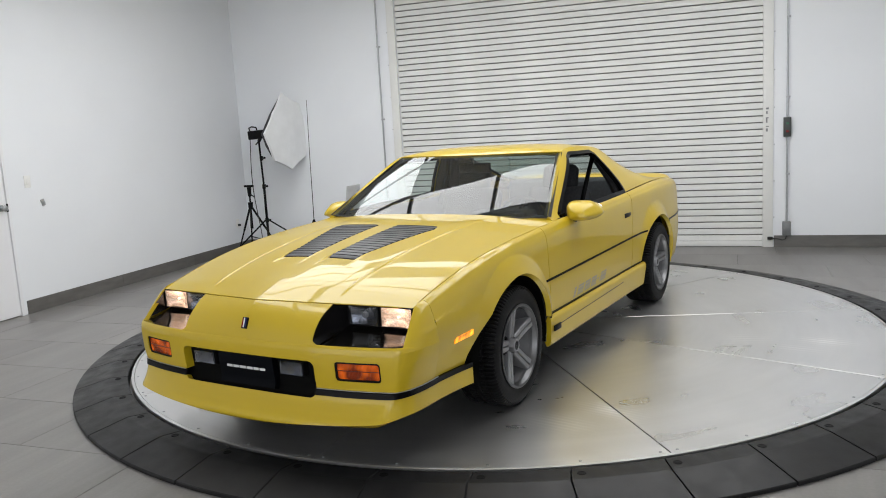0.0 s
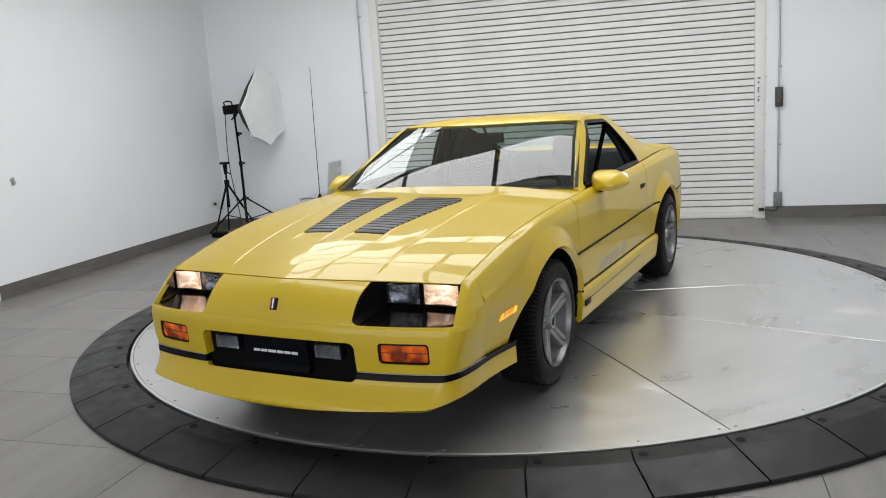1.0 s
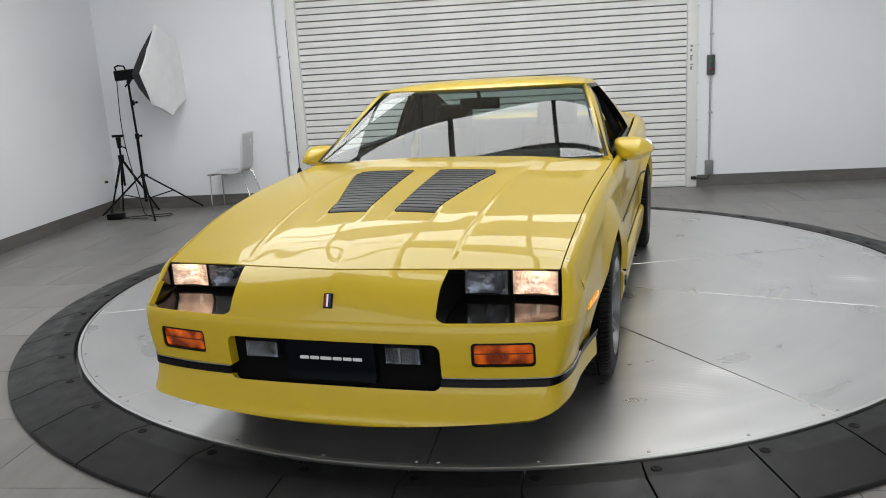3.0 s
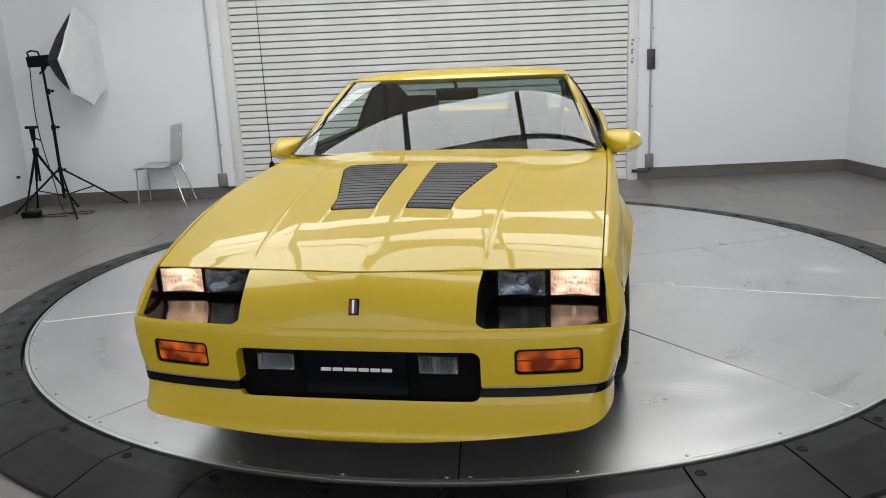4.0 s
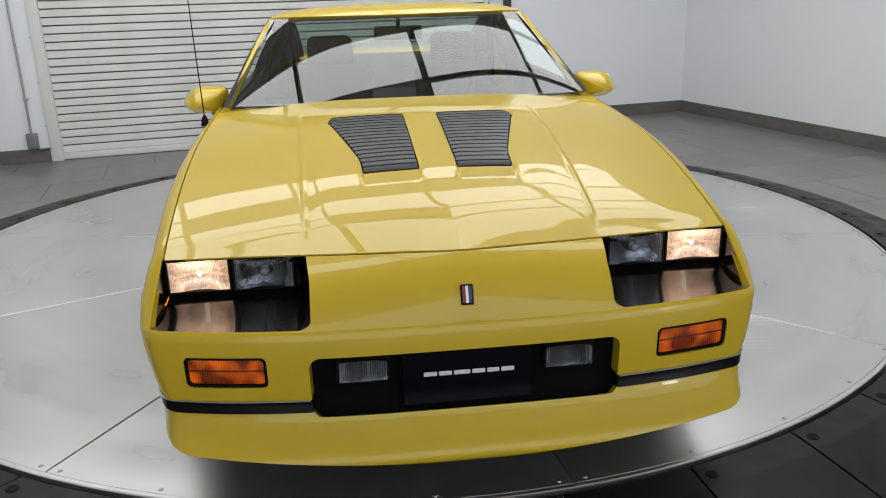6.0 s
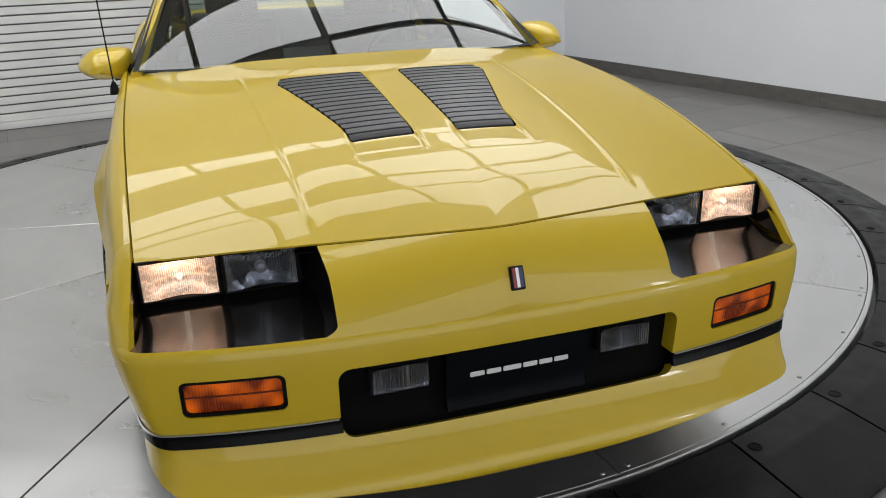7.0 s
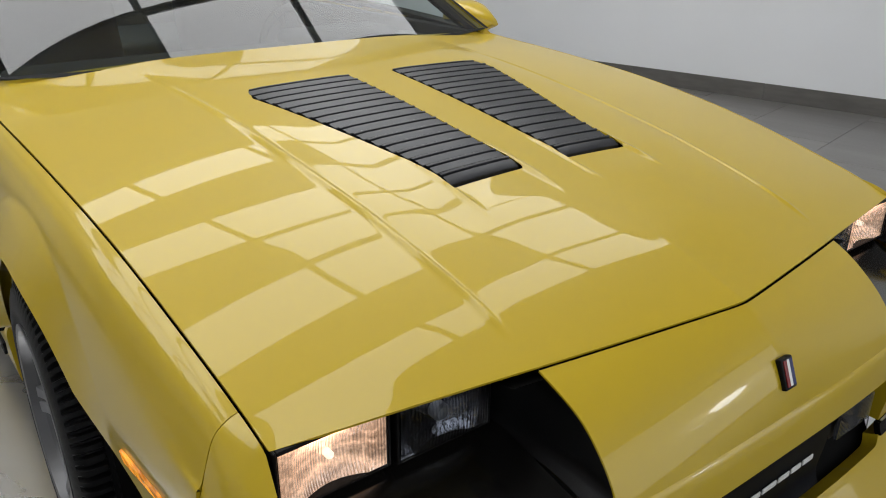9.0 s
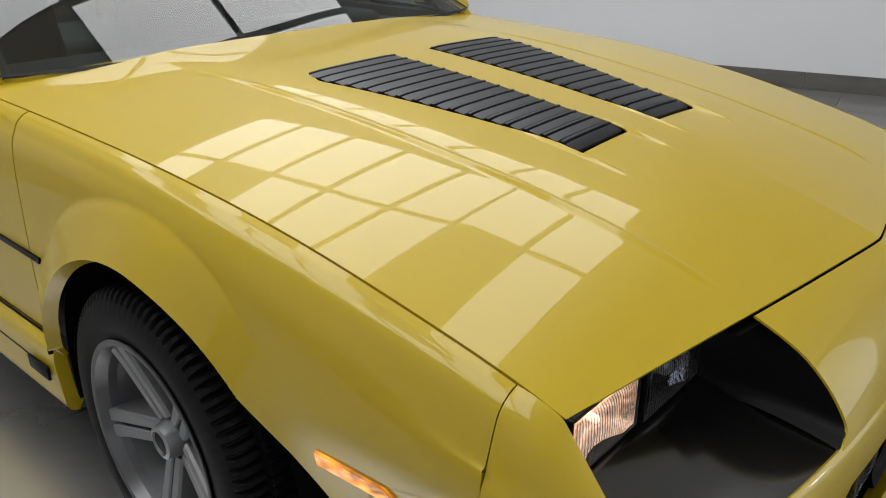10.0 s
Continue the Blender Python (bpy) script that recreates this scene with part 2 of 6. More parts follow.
def glass_material(name, tint, rough=0.0):
    m = bpy.data.materials.new(name)
    m.use_nodes = True
    nt = m.node_tree
    nt.nodes.remove(nt.nodes["Principled BSDF"])
    out = nt.nodes["Material Output"]
    tr = nt.nodes.new("ShaderNodeBsdfTransparent")
    tr.inputs[0].default_value = (*tint, 1)
    gl = nt.nodes.new("ShaderNodeBsdfGlossy")
    gl.inputs["Roughness"].default_value = rough
    fr = nt.nodes.new("ShaderNodeFresnel")
    fr.inputs[0].default_value = 1.68
    mx = nt.nodes.new("ShaderNodeMixShader")
    nt.links.new(fr.outputs[0], mx.inputs[0])
    nt.links.new(tr.outputs[0], mx.inputs[1])
    nt.links.new(gl.outputs[0], mx.inputs[2])
    nt.links.new(mx.outputs[0], out.inputs[0])
    return m


M_GLASS = glass_material("tinted_windscreen_glass", (0.60, 0.70, 0.68))
M_FLUTED = glass_material("fluted_lens_glass", (0.80, 0.82, 0.86))
nt = M_FLUTED.node_tree
tc = nt.nodes.new("ShaderNodeTexCoord")
wv = nt.nodes.new("ShaderNodeTexWave")
wv.inputs["Scale"].default_value = 55
bn = nt.nodes.new("ShaderNodeBump")
bn.inputs["Strength"].default_value, bn.inputs["Distance"].default_value = 0.6, 0.003
nt.links.new(tc.outputs["Object"], wv.inputs["Vector"])
nt.links.new(wv.outputs["Fac"], bn.inputs["Height"])
for n in nt.nodes:
    if n.type in {"BSDF_GLOSSY", "FRESNEL"}:
        nt.links.new(bn.outputs[0], n.inputs["Normal"])


def disc_material():
    """Brushed aluminium plate: fine streaks along the plate, cloudy wear and scrapes."""
    m = mat("brushed_aluminium_plate", (0.56, 0.56, 0.555), 0.27, metal=0.92)
    nt, b, node = nodes_of(m)
    tc, oi = node("TexCoord"), node("ObjectInfo")
    shift = node("VectorMath")
    shift.operation = "ADD"
    jump = node("VectorMath")
    jump.operation = "SCALE"
    jump.inputs[0].default_value = (17.0, 31.0, 5.0)
    nt.links.new(oi.outputs["Random"], jump.inputs["Scale"])
    nt.links.new(tc.outputs["Object"], shift.inputs[0])
    nt.links.new(jump.outputs[0], shift.inputs[1])

    def noise(scale, stretch, detail=4.0, dist=0.0, turn=0.0):
        mp = node("Mapping", Scale=stretch, Rotation=(0, 0, radians(turn)))
        n = node("TexNoise", Scale=scale, Detail=detail, Distortion=dist)
        nt.links.new(shift.outputs[0], mp.inputs[0])
        nt.links.new(mp.outputs[0], n.inputs["Vector"])
        return n.outputs["Fac"]

    # wiped streaks that follow the turning of the disc: noise over radius and angle
    sep = node("SeparateXYZ")
    nt.links.new(tc.outputs["Object"], sep.inputs[0])
    sq = calc(nt, "ADD", calc(nt, "MULTIPLY", sep.outputs["X"], sep.outputs["X"]), calc(nt, "MULTIPLY", sep.outputs["Y"], sep.outputs["Y"]))
    polar = node("CombineXYZ")
    nt.links.new(calc(nt, "SQRT", sq, 0), polar.inputs["X"])
    nt.links.new(calc(nt, "ARCTAN2", sep.outputs["Y"], sep.outputs["X"]), polar.inputs["Y"])
    nt.links.new(oi.outputs["Random"], polar.inputs["Z"])

    def sweep(stretch, detail, dist):
        mp = node("Mapping", Scale=stretch)
        n = node("TexNoise", Scale=1.0, Detail=detail, Distortion=dist)
        nt.links.new(polar.outputs[0], mp.inputs[0])
        nt.links.new(mp.outputs[0], n.inputs["Vector"])
        return n.outputs["Fac"]

    cloud = noise(1.5, (1, 1, 1), 4, 0.4)
    wipe = sweep((6.0, 2.2, 40.0), 2.0, 0.3)
    v = calc(nt, "MULTIPLY", remap(nt, node, sweep((24.0, 5.0, 40.0), 1.0, 0.0), 0.2, 0.8, 0.985, 1.015), remap(nt, node, cloud, 0.2, 0.8, 0.93, 1.05))
    v = calc(nt, "MULTIPLY", v, remap(nt, node, wipe, 0.2, 0.8, 0.95, 1.05))
    col = node("VectorMath")
    col.operation = "SCALE"
    col.inputs[0].default_value = (0.72, 0.715, 0.71)
    nt.links.new(v, col.inputs["Scale"])
    nt.links.new(col.outputs[0], b.inputs["Base Color"])
    r = remap(nt, node, cloud, 0.2, 0.8, 0.25, 0.35)
    r = calc(nt, "ADD", r, remap(nt, node, wipe, 0.2, 0.8, -0.03, 0.03))
    # patches of fine parallel scuffs left on the plates: place, half length, half width, pitch, turn
    geo = node("NewGeometry")
    at = node("SeparateXYZ")
    nt.links.new(geo.outputs["Position"], at.inputs[0])
    scuffs = None
    for cx, cy, la, lb, pitch, turn in ((1.19, -0.18, 0.15, 0.09, 0.033, -6), (1.36, 0.07, 0.16, 0.08, 0.030, -8), (2.20, 1.74, 0.15, 0.07, 0.045, -4), (2.06, 1.52, 0.13, 0.06, 0.045, -4), (1.72, 1.62, 0.12, 0.10, 0.05, 22)):
        ca, sa = math.cos(radians(turn)), math.sin(radians(turn))
        dx, dy = calc(nt, "SUBTRACT", at.outputs["X"], cx), calc(nt, "SUBTRACT", at.outputs["Y"], cy)
        du = calc(nt, "ADD", calc(nt, "MULTIPLY", dx, ca), calc(nt, "MULTIPLY", dy, sa))
        dv = calc(nt, "SUBTRACT", calc(nt, "MULTIPLY", dy, ca), calc(nt, "MULTIPLY", dx, sa))
        fu, fv = calc(nt, "MULTIPLY", du, 1 / la), calc(nt, "MULTIPLY", dv, 1 / lb)
        near = calc(nt, "POWER", 2.718, calc(nt, "MULTIPLY", calc(nt, "ADD", calc(nt, "MULTIPLY", fu, fu), calc(nt, "MULTIPLY", fv, fv)), -1.0))
        lines = remap(nt, node, calc(nt, "SINE", calc(nt, "MULTIPLY", dv, 2 * math.pi / pitch), 0), -0.3, 1.0, 0.15, 1.0)
        one = calc(nt, "MULTIPLY", calc(nt, "MULTIPLY", near, lines), remap(nt, node, cloud, 0.35, 0.65, 0.5, 1.0))
        scuffs = one if scuffs is None else calc(nt, "ADD", scuffs, one)
    r = calc(nt, "ADD", r, calc(nt, "MULTIPLY", scuffs, 0.22))
    v = calc(nt, "MULTIPLY", v, calc(nt, "ADD", calc(nt, "MULTIPLY", scuffs, 0.25), 1.0))
    nt.links.new(v, col.inputs["Scale"])
    nt.links.new(r, b.inputs["Roughness"])
    return m


M_DISC = disc_material()


# ---- mesh helpers ----
def mesh_object(name, verts, faces, material, parent=None, label="", smooth=False):
    me = bpy.data.meshes.new(name)
    me.from_pydata([tuple(map(float, v)) for v in verts], [], [tuple(map(int, f)) for f in faces])
    me.update()
    if material:
        me.materials.append(material)
    if smooth:
        me.shade_smooth()
    ob = new(name, me)
    if parent:
        ob.parent = parent
    if label:
        ob["label"] = label
    return ob


def part(name, bm, material, parent=None, label="", smooth=True, angle=35):
    """Links a bmesh as one mesh object under a thing or a part."""
    bmesh.ops.recalc_face_normals(bm, faces=bm.faces)
    me = bpy.data.meshes.new(name)
    bm.to_mesh(me)
    bm.free()
    me.materials.append(material)
    if smooth:
        me.shade_smooth()
        me.set_sharp_from_angle(angle=radians(angle))
    ob = new(name, me)
    if parent:
        ob.parent = parent
    if label:
        ob["label"] = label
    return ob


def thing(name, label, category, group="", kind="", at=None):
    ob = new(name)
    ob.empty_display_size = 0.1
    if at is not None:
        ob.matrix_world = at
    return tagged(ob, label, category, group, kind)


def box_bm(x0, x1, y0, y1, z0, z1, bevel=0.0, seg=2, bm=None, m=None):
    own = bmesh.new()
    bmesh.ops.create_cube(own, size=1, matrix=Matrix.Translation(((x0 + x1) / 2, (y0 + y1) / 2, (z0 + z1) / 2)) @ Matrix.Diagonal((x1 - x0, y1 - y0, z1 - z0, 1)))
    if bevel:
        bmesh.ops.bevel(own, geom=own.edges[:], offset=bevel, segments=seg, affect="EDGES", profile=0.5)
    if m is not None:
        own.transform(m)
    if bm is None:
        return own
    return join_bm(bm, own)


def join_bm(bm, other):
    me = bpy.data.meshes.new("tmp")
    other.to_mesh(me)
    other.free()
    bm.from_mesh(me)
    bpy.data.meshes.remove(me)
    return bm


def tube_bm(points, r, n=10, bm=None, caps=True):
    """A round bar through points; r a number or a list."""
    pts = [Vector(p) for p in points]
    rs = r if isinstance(r, (list, tuple)) else [r] * len(pts)
    out = bm or bmesh.new()
    rings, side = [], None
    for i, p in enumerate(pts):
        d = (pts[min(i + 1, len(pts) - 1)] - pts[max(i - 1, 0)]).normalized()
        if side is None:
            side = d.orthogonal().normalized()
        side = (side - d * side.dot(d)).normalized()
        up = d.cross(side)
        rings.append([out.verts.new(p + rs[i] * (math.cos(2 * math.pi * k / n) * side + math.sin(2 * math.pi * k / n) * up)) for k in range(n)])
    for a, b in zip(rings, rings[1:]):
        for k in range(n):
            out.faces.new((a[k], a[(k + 1) % n], b[(k + 1) % n], b[k]))
    if caps:
        out.faces.new(rings[0][::-1])
        out.faces.new(rings[-1])
    return out


def revolve_bm(profile, n=48, axis="X", bm=None, close=False):
    """Turns (radius, along) pairs round the axis."""
    out = bm or bmesh.new()
    rings = []
    for k in range(n):
        a = 2 * math.pi * k / n
        ring = []
        for r, h in profile:
            c, s = r * math.cos(a), r * math.sin(a)
            ring.append(out.verts.new((h, c, s) if axis == "X" else (c, s, h)))
        rings.append(ring)
    m = len(profile)
    for k in range(n):
        a, b = rings[k], rings[(k + 1) % n]
        for i in range(m if close else m - 1):
            j = (i + 1) % m
            out.faces.new((a[i], a[j], b[j], b[i]))
    return out


def smooth_curve(keys):
    """A smooth function through (t, value...) keys: cubic with finite-difference slopes, kept monotone-ish."""
    k = np.array(keys, float)
    t, v = k[:, 0], k[:, 1:]
    d = np.diff(v, axis=0) / np.diff(t)[:, None]
    s = np.vstack([d[:1], (d[:-1] + d[1:]) / 2, d[-1:]])
    flat = np.vstack([np.zeros((1, v.shape[1]), bool), d[:-1] * d[1:] <= 0, np.zeros((1, v.shape[1]), bool)])
    s[flat] = 0

    def f(x):
        x = np.asarray(x, float)
        i = np.clip(np.searchsorted(t, x) - 1, 0, len(t) - 2)
        h = t[i + 1] - t[i]
        u = ((x - t[i]) / h)[..., None]
        hh = h[..., None]
        r = ((1 + 2 * u) * (1 - u) ** 2 * v[i] + u * (1 - u) ** 2 * hh * s[i] + u * u * (3 - 2 * u) * v[i + 1] + u * u * (u - 1) * hh * s[i + 1])
        return r[..., 0] if v.shape[1] == 1 else r
    return f


def ramp(x, a, b):
    u = np.clip((x - a) / (b - a), 0, 1)
    return u * u * (3 - 2 * u)


def poly_sdf(px, py, pts, r=0.0):
    """Signed distance to a polygon, negative inside, grown by r with round corners."""
    p = np.array(pts, float)
    q = np.roll(p, -1, axis=0)
    best = np.full(px.shape, 1e9)
    inside = np.zeros(px.shape, bool)
    for (ax, ay), (bx, by) in zip(p, q):
        ex, ey = bx - ax, by - ay
        wx, wy = px - ax, py - ay
        h = np.clip((wx * ex + wy * ey) / (ex * ex + ey * ey), 0, 1)
        best = np.minimum(best, (wx - ex * h) ** 2 + (wy - ey * h) ** 2)
        crosses = ((ay <= py) != (by <= py)) & (wx < (py - ay) * ex / (ey if ey else 1e-9))
        inside ^= crosses
    return np.where(inside, -1, 1) * np.sqrt(best) - r


def skin(name, S, ra, rb, na, nb, material, parent, keep=None, thick=0.015, mirror=False, label="", centre=(0, 1.2, 0.45), flange=True):
    """A panel: the part of the surface S(a, b) where keep(points) is positive, with trimmed smooth borders and a turned-in edge."""
    a, b = np.meshgrid(np.linspace(*ra, na), np.linspace(*rb, nb), indexing="ij")
    P = S(a, b)
    if keep is not None:
        ca, cb = (a[:-1, :-1] + a[1:, 1:]) / 2, (b[:-1, :-1] + b[1:, 1:]) / 2
        on = keep(S(ca, cb)) > 0
        cnt = np.zeros(a.shape, int)
        tot = np.zeros(a.shape, int)
        for di in (0, 1):
            for dj in (0, 1):
                cnt[di:na - 1 + di, dj:nb - 1 + dj] += on
                tot[di:na - 1 + di, dj:nb - 1 + dj] += 1
        edge = (cnt > 0) & (cnt < tot)
        ea, eb = a[edge], b[edge]
        sa, sb = (ra[1] - ra[0]) / (na - 1), (rb[1] - rb[0]) / (nb - 1)
        a0, b0 = ea.copy(), eb.copy()
        for _ in range(4):
            d0 = keep(S(ea, eb))
            ga = (keep(S(ea + sa * 0.02, eb)) - d0) / 0.02
            gb = (keep(S(ea, eb + sb * 0.02)) - d0) / 0.02
            g = ga * ga + gb * gb + 1e-12
            ea, eb = ea - sa * np.clip(d0 * ga / g, -0.6, 0.6), eb - sb * np.clip(d0 * gb / g, -0.6, 0.6)
        ea, eb = np.clip(ea, a0 - abs(sa), a0 + abs(sa)), np.clip(eb, b0 - abs(sb), b0 + abs(sb))
        P = P.copy()
        P[edge] = S(ea, eb)
    else:
        on = np.ones((na - 1, nb - 1), bool)
    if mirror:
        P = P * np.array([-1, 1, 1])
    idx = np.arange(na * nb).reshape(na, nb)
    quads = np.stack([idx[:-1, :-1], idx[1:, :-1], idx[1:, 1:], idx[:-1, 1:]], -1)[on]
    V = P.reshape(-1, 3)
    nrm = np.zeros_like(V)
    fn = np.cross(V[quads[:, 2]] - V[quads[:, 0]], V[quads[:, 3]] - V[quads[:, 1]])
    mid = V[quads].mean(1)
    if (fn * (mid - np.array(centre))).sum() < 0:
        quads, fn = quads[:, ::-1], -fn
    for c in range(4):
        np.add.at(nrm, quads[:, c], fn)
    nrm /= np.linalg.norm(nrm, axis=1, keepdims=True) + 1e-12
    used = np.unique(quads)
    back = np.full(len(V), -1)
    back[used] = np.arange(len(used))
    V, nrm, quads = V[used], nrm[used], back[quads]
    faces = quads.tolist()
    if flange and thick:
        e = np.concatenate([quads[:, [i, (i + 1) % 4]] for i in range(4)])
        key = np.sort(e, 1)
        _, first, count = np.unique(key, axis=0, return_index=True, return_counts=True)
        rim = e[first[count == 1]]
        ends = np.unique(rim)
        low = np.full(len(V), -1)
        low[ends] = len(V) + np.arange(len(ends))
        V = np.vstack([V, V[ends] - thick * nrm[ends]])
        faces += [(j, i, low[i], low[j]) for i, j in rim]
    ob = mesh_object(name, V, faces, material, parent, label, smooth=True)
    ob.data.set_sharp_from_angle(angle=radians(40))
    return ob


# ---- the room ----
def room_part(name, bm, material, parent=None, label="", turn=None, **k):
    bm.transform(ROOM @ turn if turn is not None else ROOM)
    return part(name, bm, material, parent, label, **k)


def structure(ob, label, category):
    return tagged(ob, label, category, kind="structure")


T_W = 0.15
DOOR_L, DOOR_R, DOOR_H = -4.55, -0.06, 3.62
bm = box_bm(S_L - T_W, DOOR_L, 0, T_W, 0, H_ROOM)
box_bm(DOOR_R, S_R + T_W, 0, T_W, 0, H_ROOM, bm=bm)
box_bm(DOOR_L, DOOR_R, 0, T_W, DOOR_H, H_ROOM, bm=bm)
structure(room_part("wall_north", bm, M_WALL, smooth=False), "pale grey painted wall round the roller shutter", "wall")
structure(room_part("wall_east", box_bm(S_R, S_R + T_W, D_FRONT, 0, 0, H_ROOM), M_WALL, turn=EAST, smooth=False), "plain pale grey painted side wall", "wall")
D1A, D1B, D1H = -5.06, -4.128, 2.13
bm = box_bm(S_L - T_W, S_L, D1B, 0, 0, H_ROOM)
box_bm(S_L - T_W, S_L, D_FRONT, D1A, 0, H_ROOM, bm=bm)
box_bm(S_L - T_W, S_L, D1A, D1B, D1H, H_ROOM, bm=bm)
structure(room_part("wall_west", bm, M_WALL, turn=WEST, smooth=False), "pale grey painted wall with a white door", "wall")
# long opening, added out of view to let fill light onto the car front
FILL_WINDOWS = [(-6.9, 2.35)]
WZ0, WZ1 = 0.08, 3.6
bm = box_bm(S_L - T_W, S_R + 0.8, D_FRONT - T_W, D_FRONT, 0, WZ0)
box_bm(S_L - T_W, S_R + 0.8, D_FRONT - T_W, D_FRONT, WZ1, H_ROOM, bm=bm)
xs = [S_L - T_W] + [v for w in FILL_WINDOWS for v in w] + [S_R + 0.8]
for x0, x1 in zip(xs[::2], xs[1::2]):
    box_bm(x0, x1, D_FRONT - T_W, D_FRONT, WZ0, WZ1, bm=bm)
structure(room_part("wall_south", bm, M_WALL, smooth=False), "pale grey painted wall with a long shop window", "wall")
for k, (x0, x1) in enumerate(FILL_WINDOWS):
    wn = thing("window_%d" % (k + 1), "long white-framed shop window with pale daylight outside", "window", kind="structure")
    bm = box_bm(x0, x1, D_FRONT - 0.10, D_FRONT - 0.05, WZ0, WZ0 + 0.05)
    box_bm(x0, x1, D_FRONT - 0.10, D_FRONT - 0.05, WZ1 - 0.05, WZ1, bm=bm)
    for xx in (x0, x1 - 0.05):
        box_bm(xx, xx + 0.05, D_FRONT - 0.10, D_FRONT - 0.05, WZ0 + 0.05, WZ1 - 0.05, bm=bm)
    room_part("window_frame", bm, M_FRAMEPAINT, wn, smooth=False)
# added glowing sheet behind the opening, the front fill itself
structure(room_part("backdrop", box_bm(S_L - 1, S_R + 1, D_FRONT - 1.0, D_FRONT - 0.95, -0.2, H_ROOM + 0.5), M_FRONTFILL, smooth=False), "plain bright daylight outside the windows", "backdrop")
# discs added out of view; the nose mirrors them as a bright spot
for rad, off, mm in ((0.62, 0.90, M_SPOTHALO), (0.27, 0.88, M_SPOTCORE)):
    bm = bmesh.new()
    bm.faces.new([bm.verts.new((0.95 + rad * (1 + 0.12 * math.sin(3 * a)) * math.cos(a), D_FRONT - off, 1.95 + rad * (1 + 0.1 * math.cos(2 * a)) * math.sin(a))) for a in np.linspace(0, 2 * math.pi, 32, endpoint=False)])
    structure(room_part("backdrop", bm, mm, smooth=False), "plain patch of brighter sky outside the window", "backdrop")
bm = box_bm(S_L - T_W, S_R + 0.8, D_FRONT - T_W, T_W, H_ROOM, H_ROOM + 0.15)
for c in range(-5, 5):
    x = -2.28 + 1.22 * (c + 0.5)
    if S_L < x < S_R:
        box_bm(x - 0.012, x + 0.012, D_FRONT, 0, H_ROOM - 0.006, H_ROOM + 0.002, bm=bm)
for r in range(-16, 8):
    y = -4.05 + 0.61 * (r + 0.5)
    if D_FRONT < y < 0:
        box_bm(S_L, S_R, y - 0.012, y + 0.012, H_ROOM - 0.0055, H_ROOM + 0.002, bm=bm)
structure(room_part("ceiling", bm, M_CEIL, smooth=False), "suspended tile ceiling with a grid of light panels", "ceiling")

# skirting of cut floor tiles
BH, BT = 0.135, 0.012


def skirting(name, s0, s1, d0, d1, turn=None):
    bm = bmesh.new()
    along_s = abs(s1 - s0) > abs(d1 - d0)
    length = (s1 - s0) if along_s else (d1 - d0)
    n = max(1, round(length / 1.2))
    for i in range(n):
        a, b = i * length / n + 0.001, (i + 1) * length / n - 0.001
        if along_s:
            box_bm(s0 + a, s0 + b, d0, d1, 0, BH, 0.002, 1, bm=bm)
        else:
            box_bm(s0, s1, d0 + a, d0 + b, 0, BH, 0.002, 1, bm=bm)
    return structure(room_part(name, bm, M_BASE, turn=turn, smooth=False), "dark grey tile skirting along the wall foot", "skirting")


skirting("baseboard", S_L + BT, -4.66, -BT, 0)
skirting("baseboard", 0.06, S_R - BT, -BT, 0)
skirting("baseboard", S_R - BT, S_R, D_FRONT, 0, EAST)
skirting("baseboard", S_L, S_L + BT, -4.09, 0, WEST)
skirting("baseboard", S_L, S_L + BT, D_FRONT, -5.15, WEST)

def west_part(name, bm, material, parent=None, label="", **k):
    return room_part(name, bm, material, parent, label, turn=WEST, **k)


# hinged white door in the west wall
door = thing("door_1", "white flush door, shut, with a round steel knob", "door", kind="structure")
west_part("door_leaf", box_bm(S_L - 0.05, S_L - 0.008, D1A + 0.035, D1B - 0.035, 0.008, D1H - 0.035, 0.003, 1), M_WHITEDOOR, door)
bm = box_bm(S_L - T_W, S_L + 0.004, D1B - 0.03, D1B, 0, D1H)
box_bm(S_L - T_W, S_L + 0.004, D1A, D1A + 0.03, 0, D1H, bm=bm)
box_bm(S_L - T_W, S_L + 0.004, D1A + 0.03, D1B - 0.03, D1H - 0.03, D1H, bm=bm)
west_part("door_frame", bm, M_WHITEDOOR, door, smooth=False)
bm = box_bm(S_L - 0.09, S_L - 0.06, D1A + 0.03, D1B - 0.03, 0.0, D1H - 0.03)
west_part("door_stop", bm, M_GROOVE, door, smooth=False)
kn = revolve_bm([(0.001, 0.066), (0.018, 0.064), (0.028, 0.055), (0.030, 0.045), (0.022, 0.032), (0.012, 0.022), (0.012, 0.008), (0.032, 0.006), (0.033, -0.004)], 28)
kn.transform(Matrix.Translation((S_L - 0.006, -4.223, 1.07)))
west_part("door_knob", kn, M_GALV, door, "brushed steel knob")
west_part("latch_plate", box_bm(S_L - 0.012, S_L + 0.006, -4.162, -4.154, 1.03, 1.11, 0.001, 1), M_BLACK, door, smooth=False)

sw = thing("light_switch", "white rocker light switch on the wall", "switch")
west_part("plate", box_bm(S_L, S_L + 0.007, -3.925, -3.850, 1.24, 1.36, 0.003, 2), M_PLASTICWHITE, sw)
west_part("rocker", box_bm(S_L + 0.006, S_L + 0.012, -3.905, -3.87, 1.27, 1.335, 0.002, 2), M_PLASTICWHITE, sw)
wp = thing("wall_plate", "small grey metal bracket screwed to the wall", "bracket")
west_part("plate", box_bm(-0.004, 0.012, -0.02, 0.02, -0.034, 0.034, 0.003, 2, m=Matrix.Translation((S_L + 0.004, -3.73, 1.077)) @ Matrix.Rotation(radians(18), 4, "X")), M_GALV, wp)
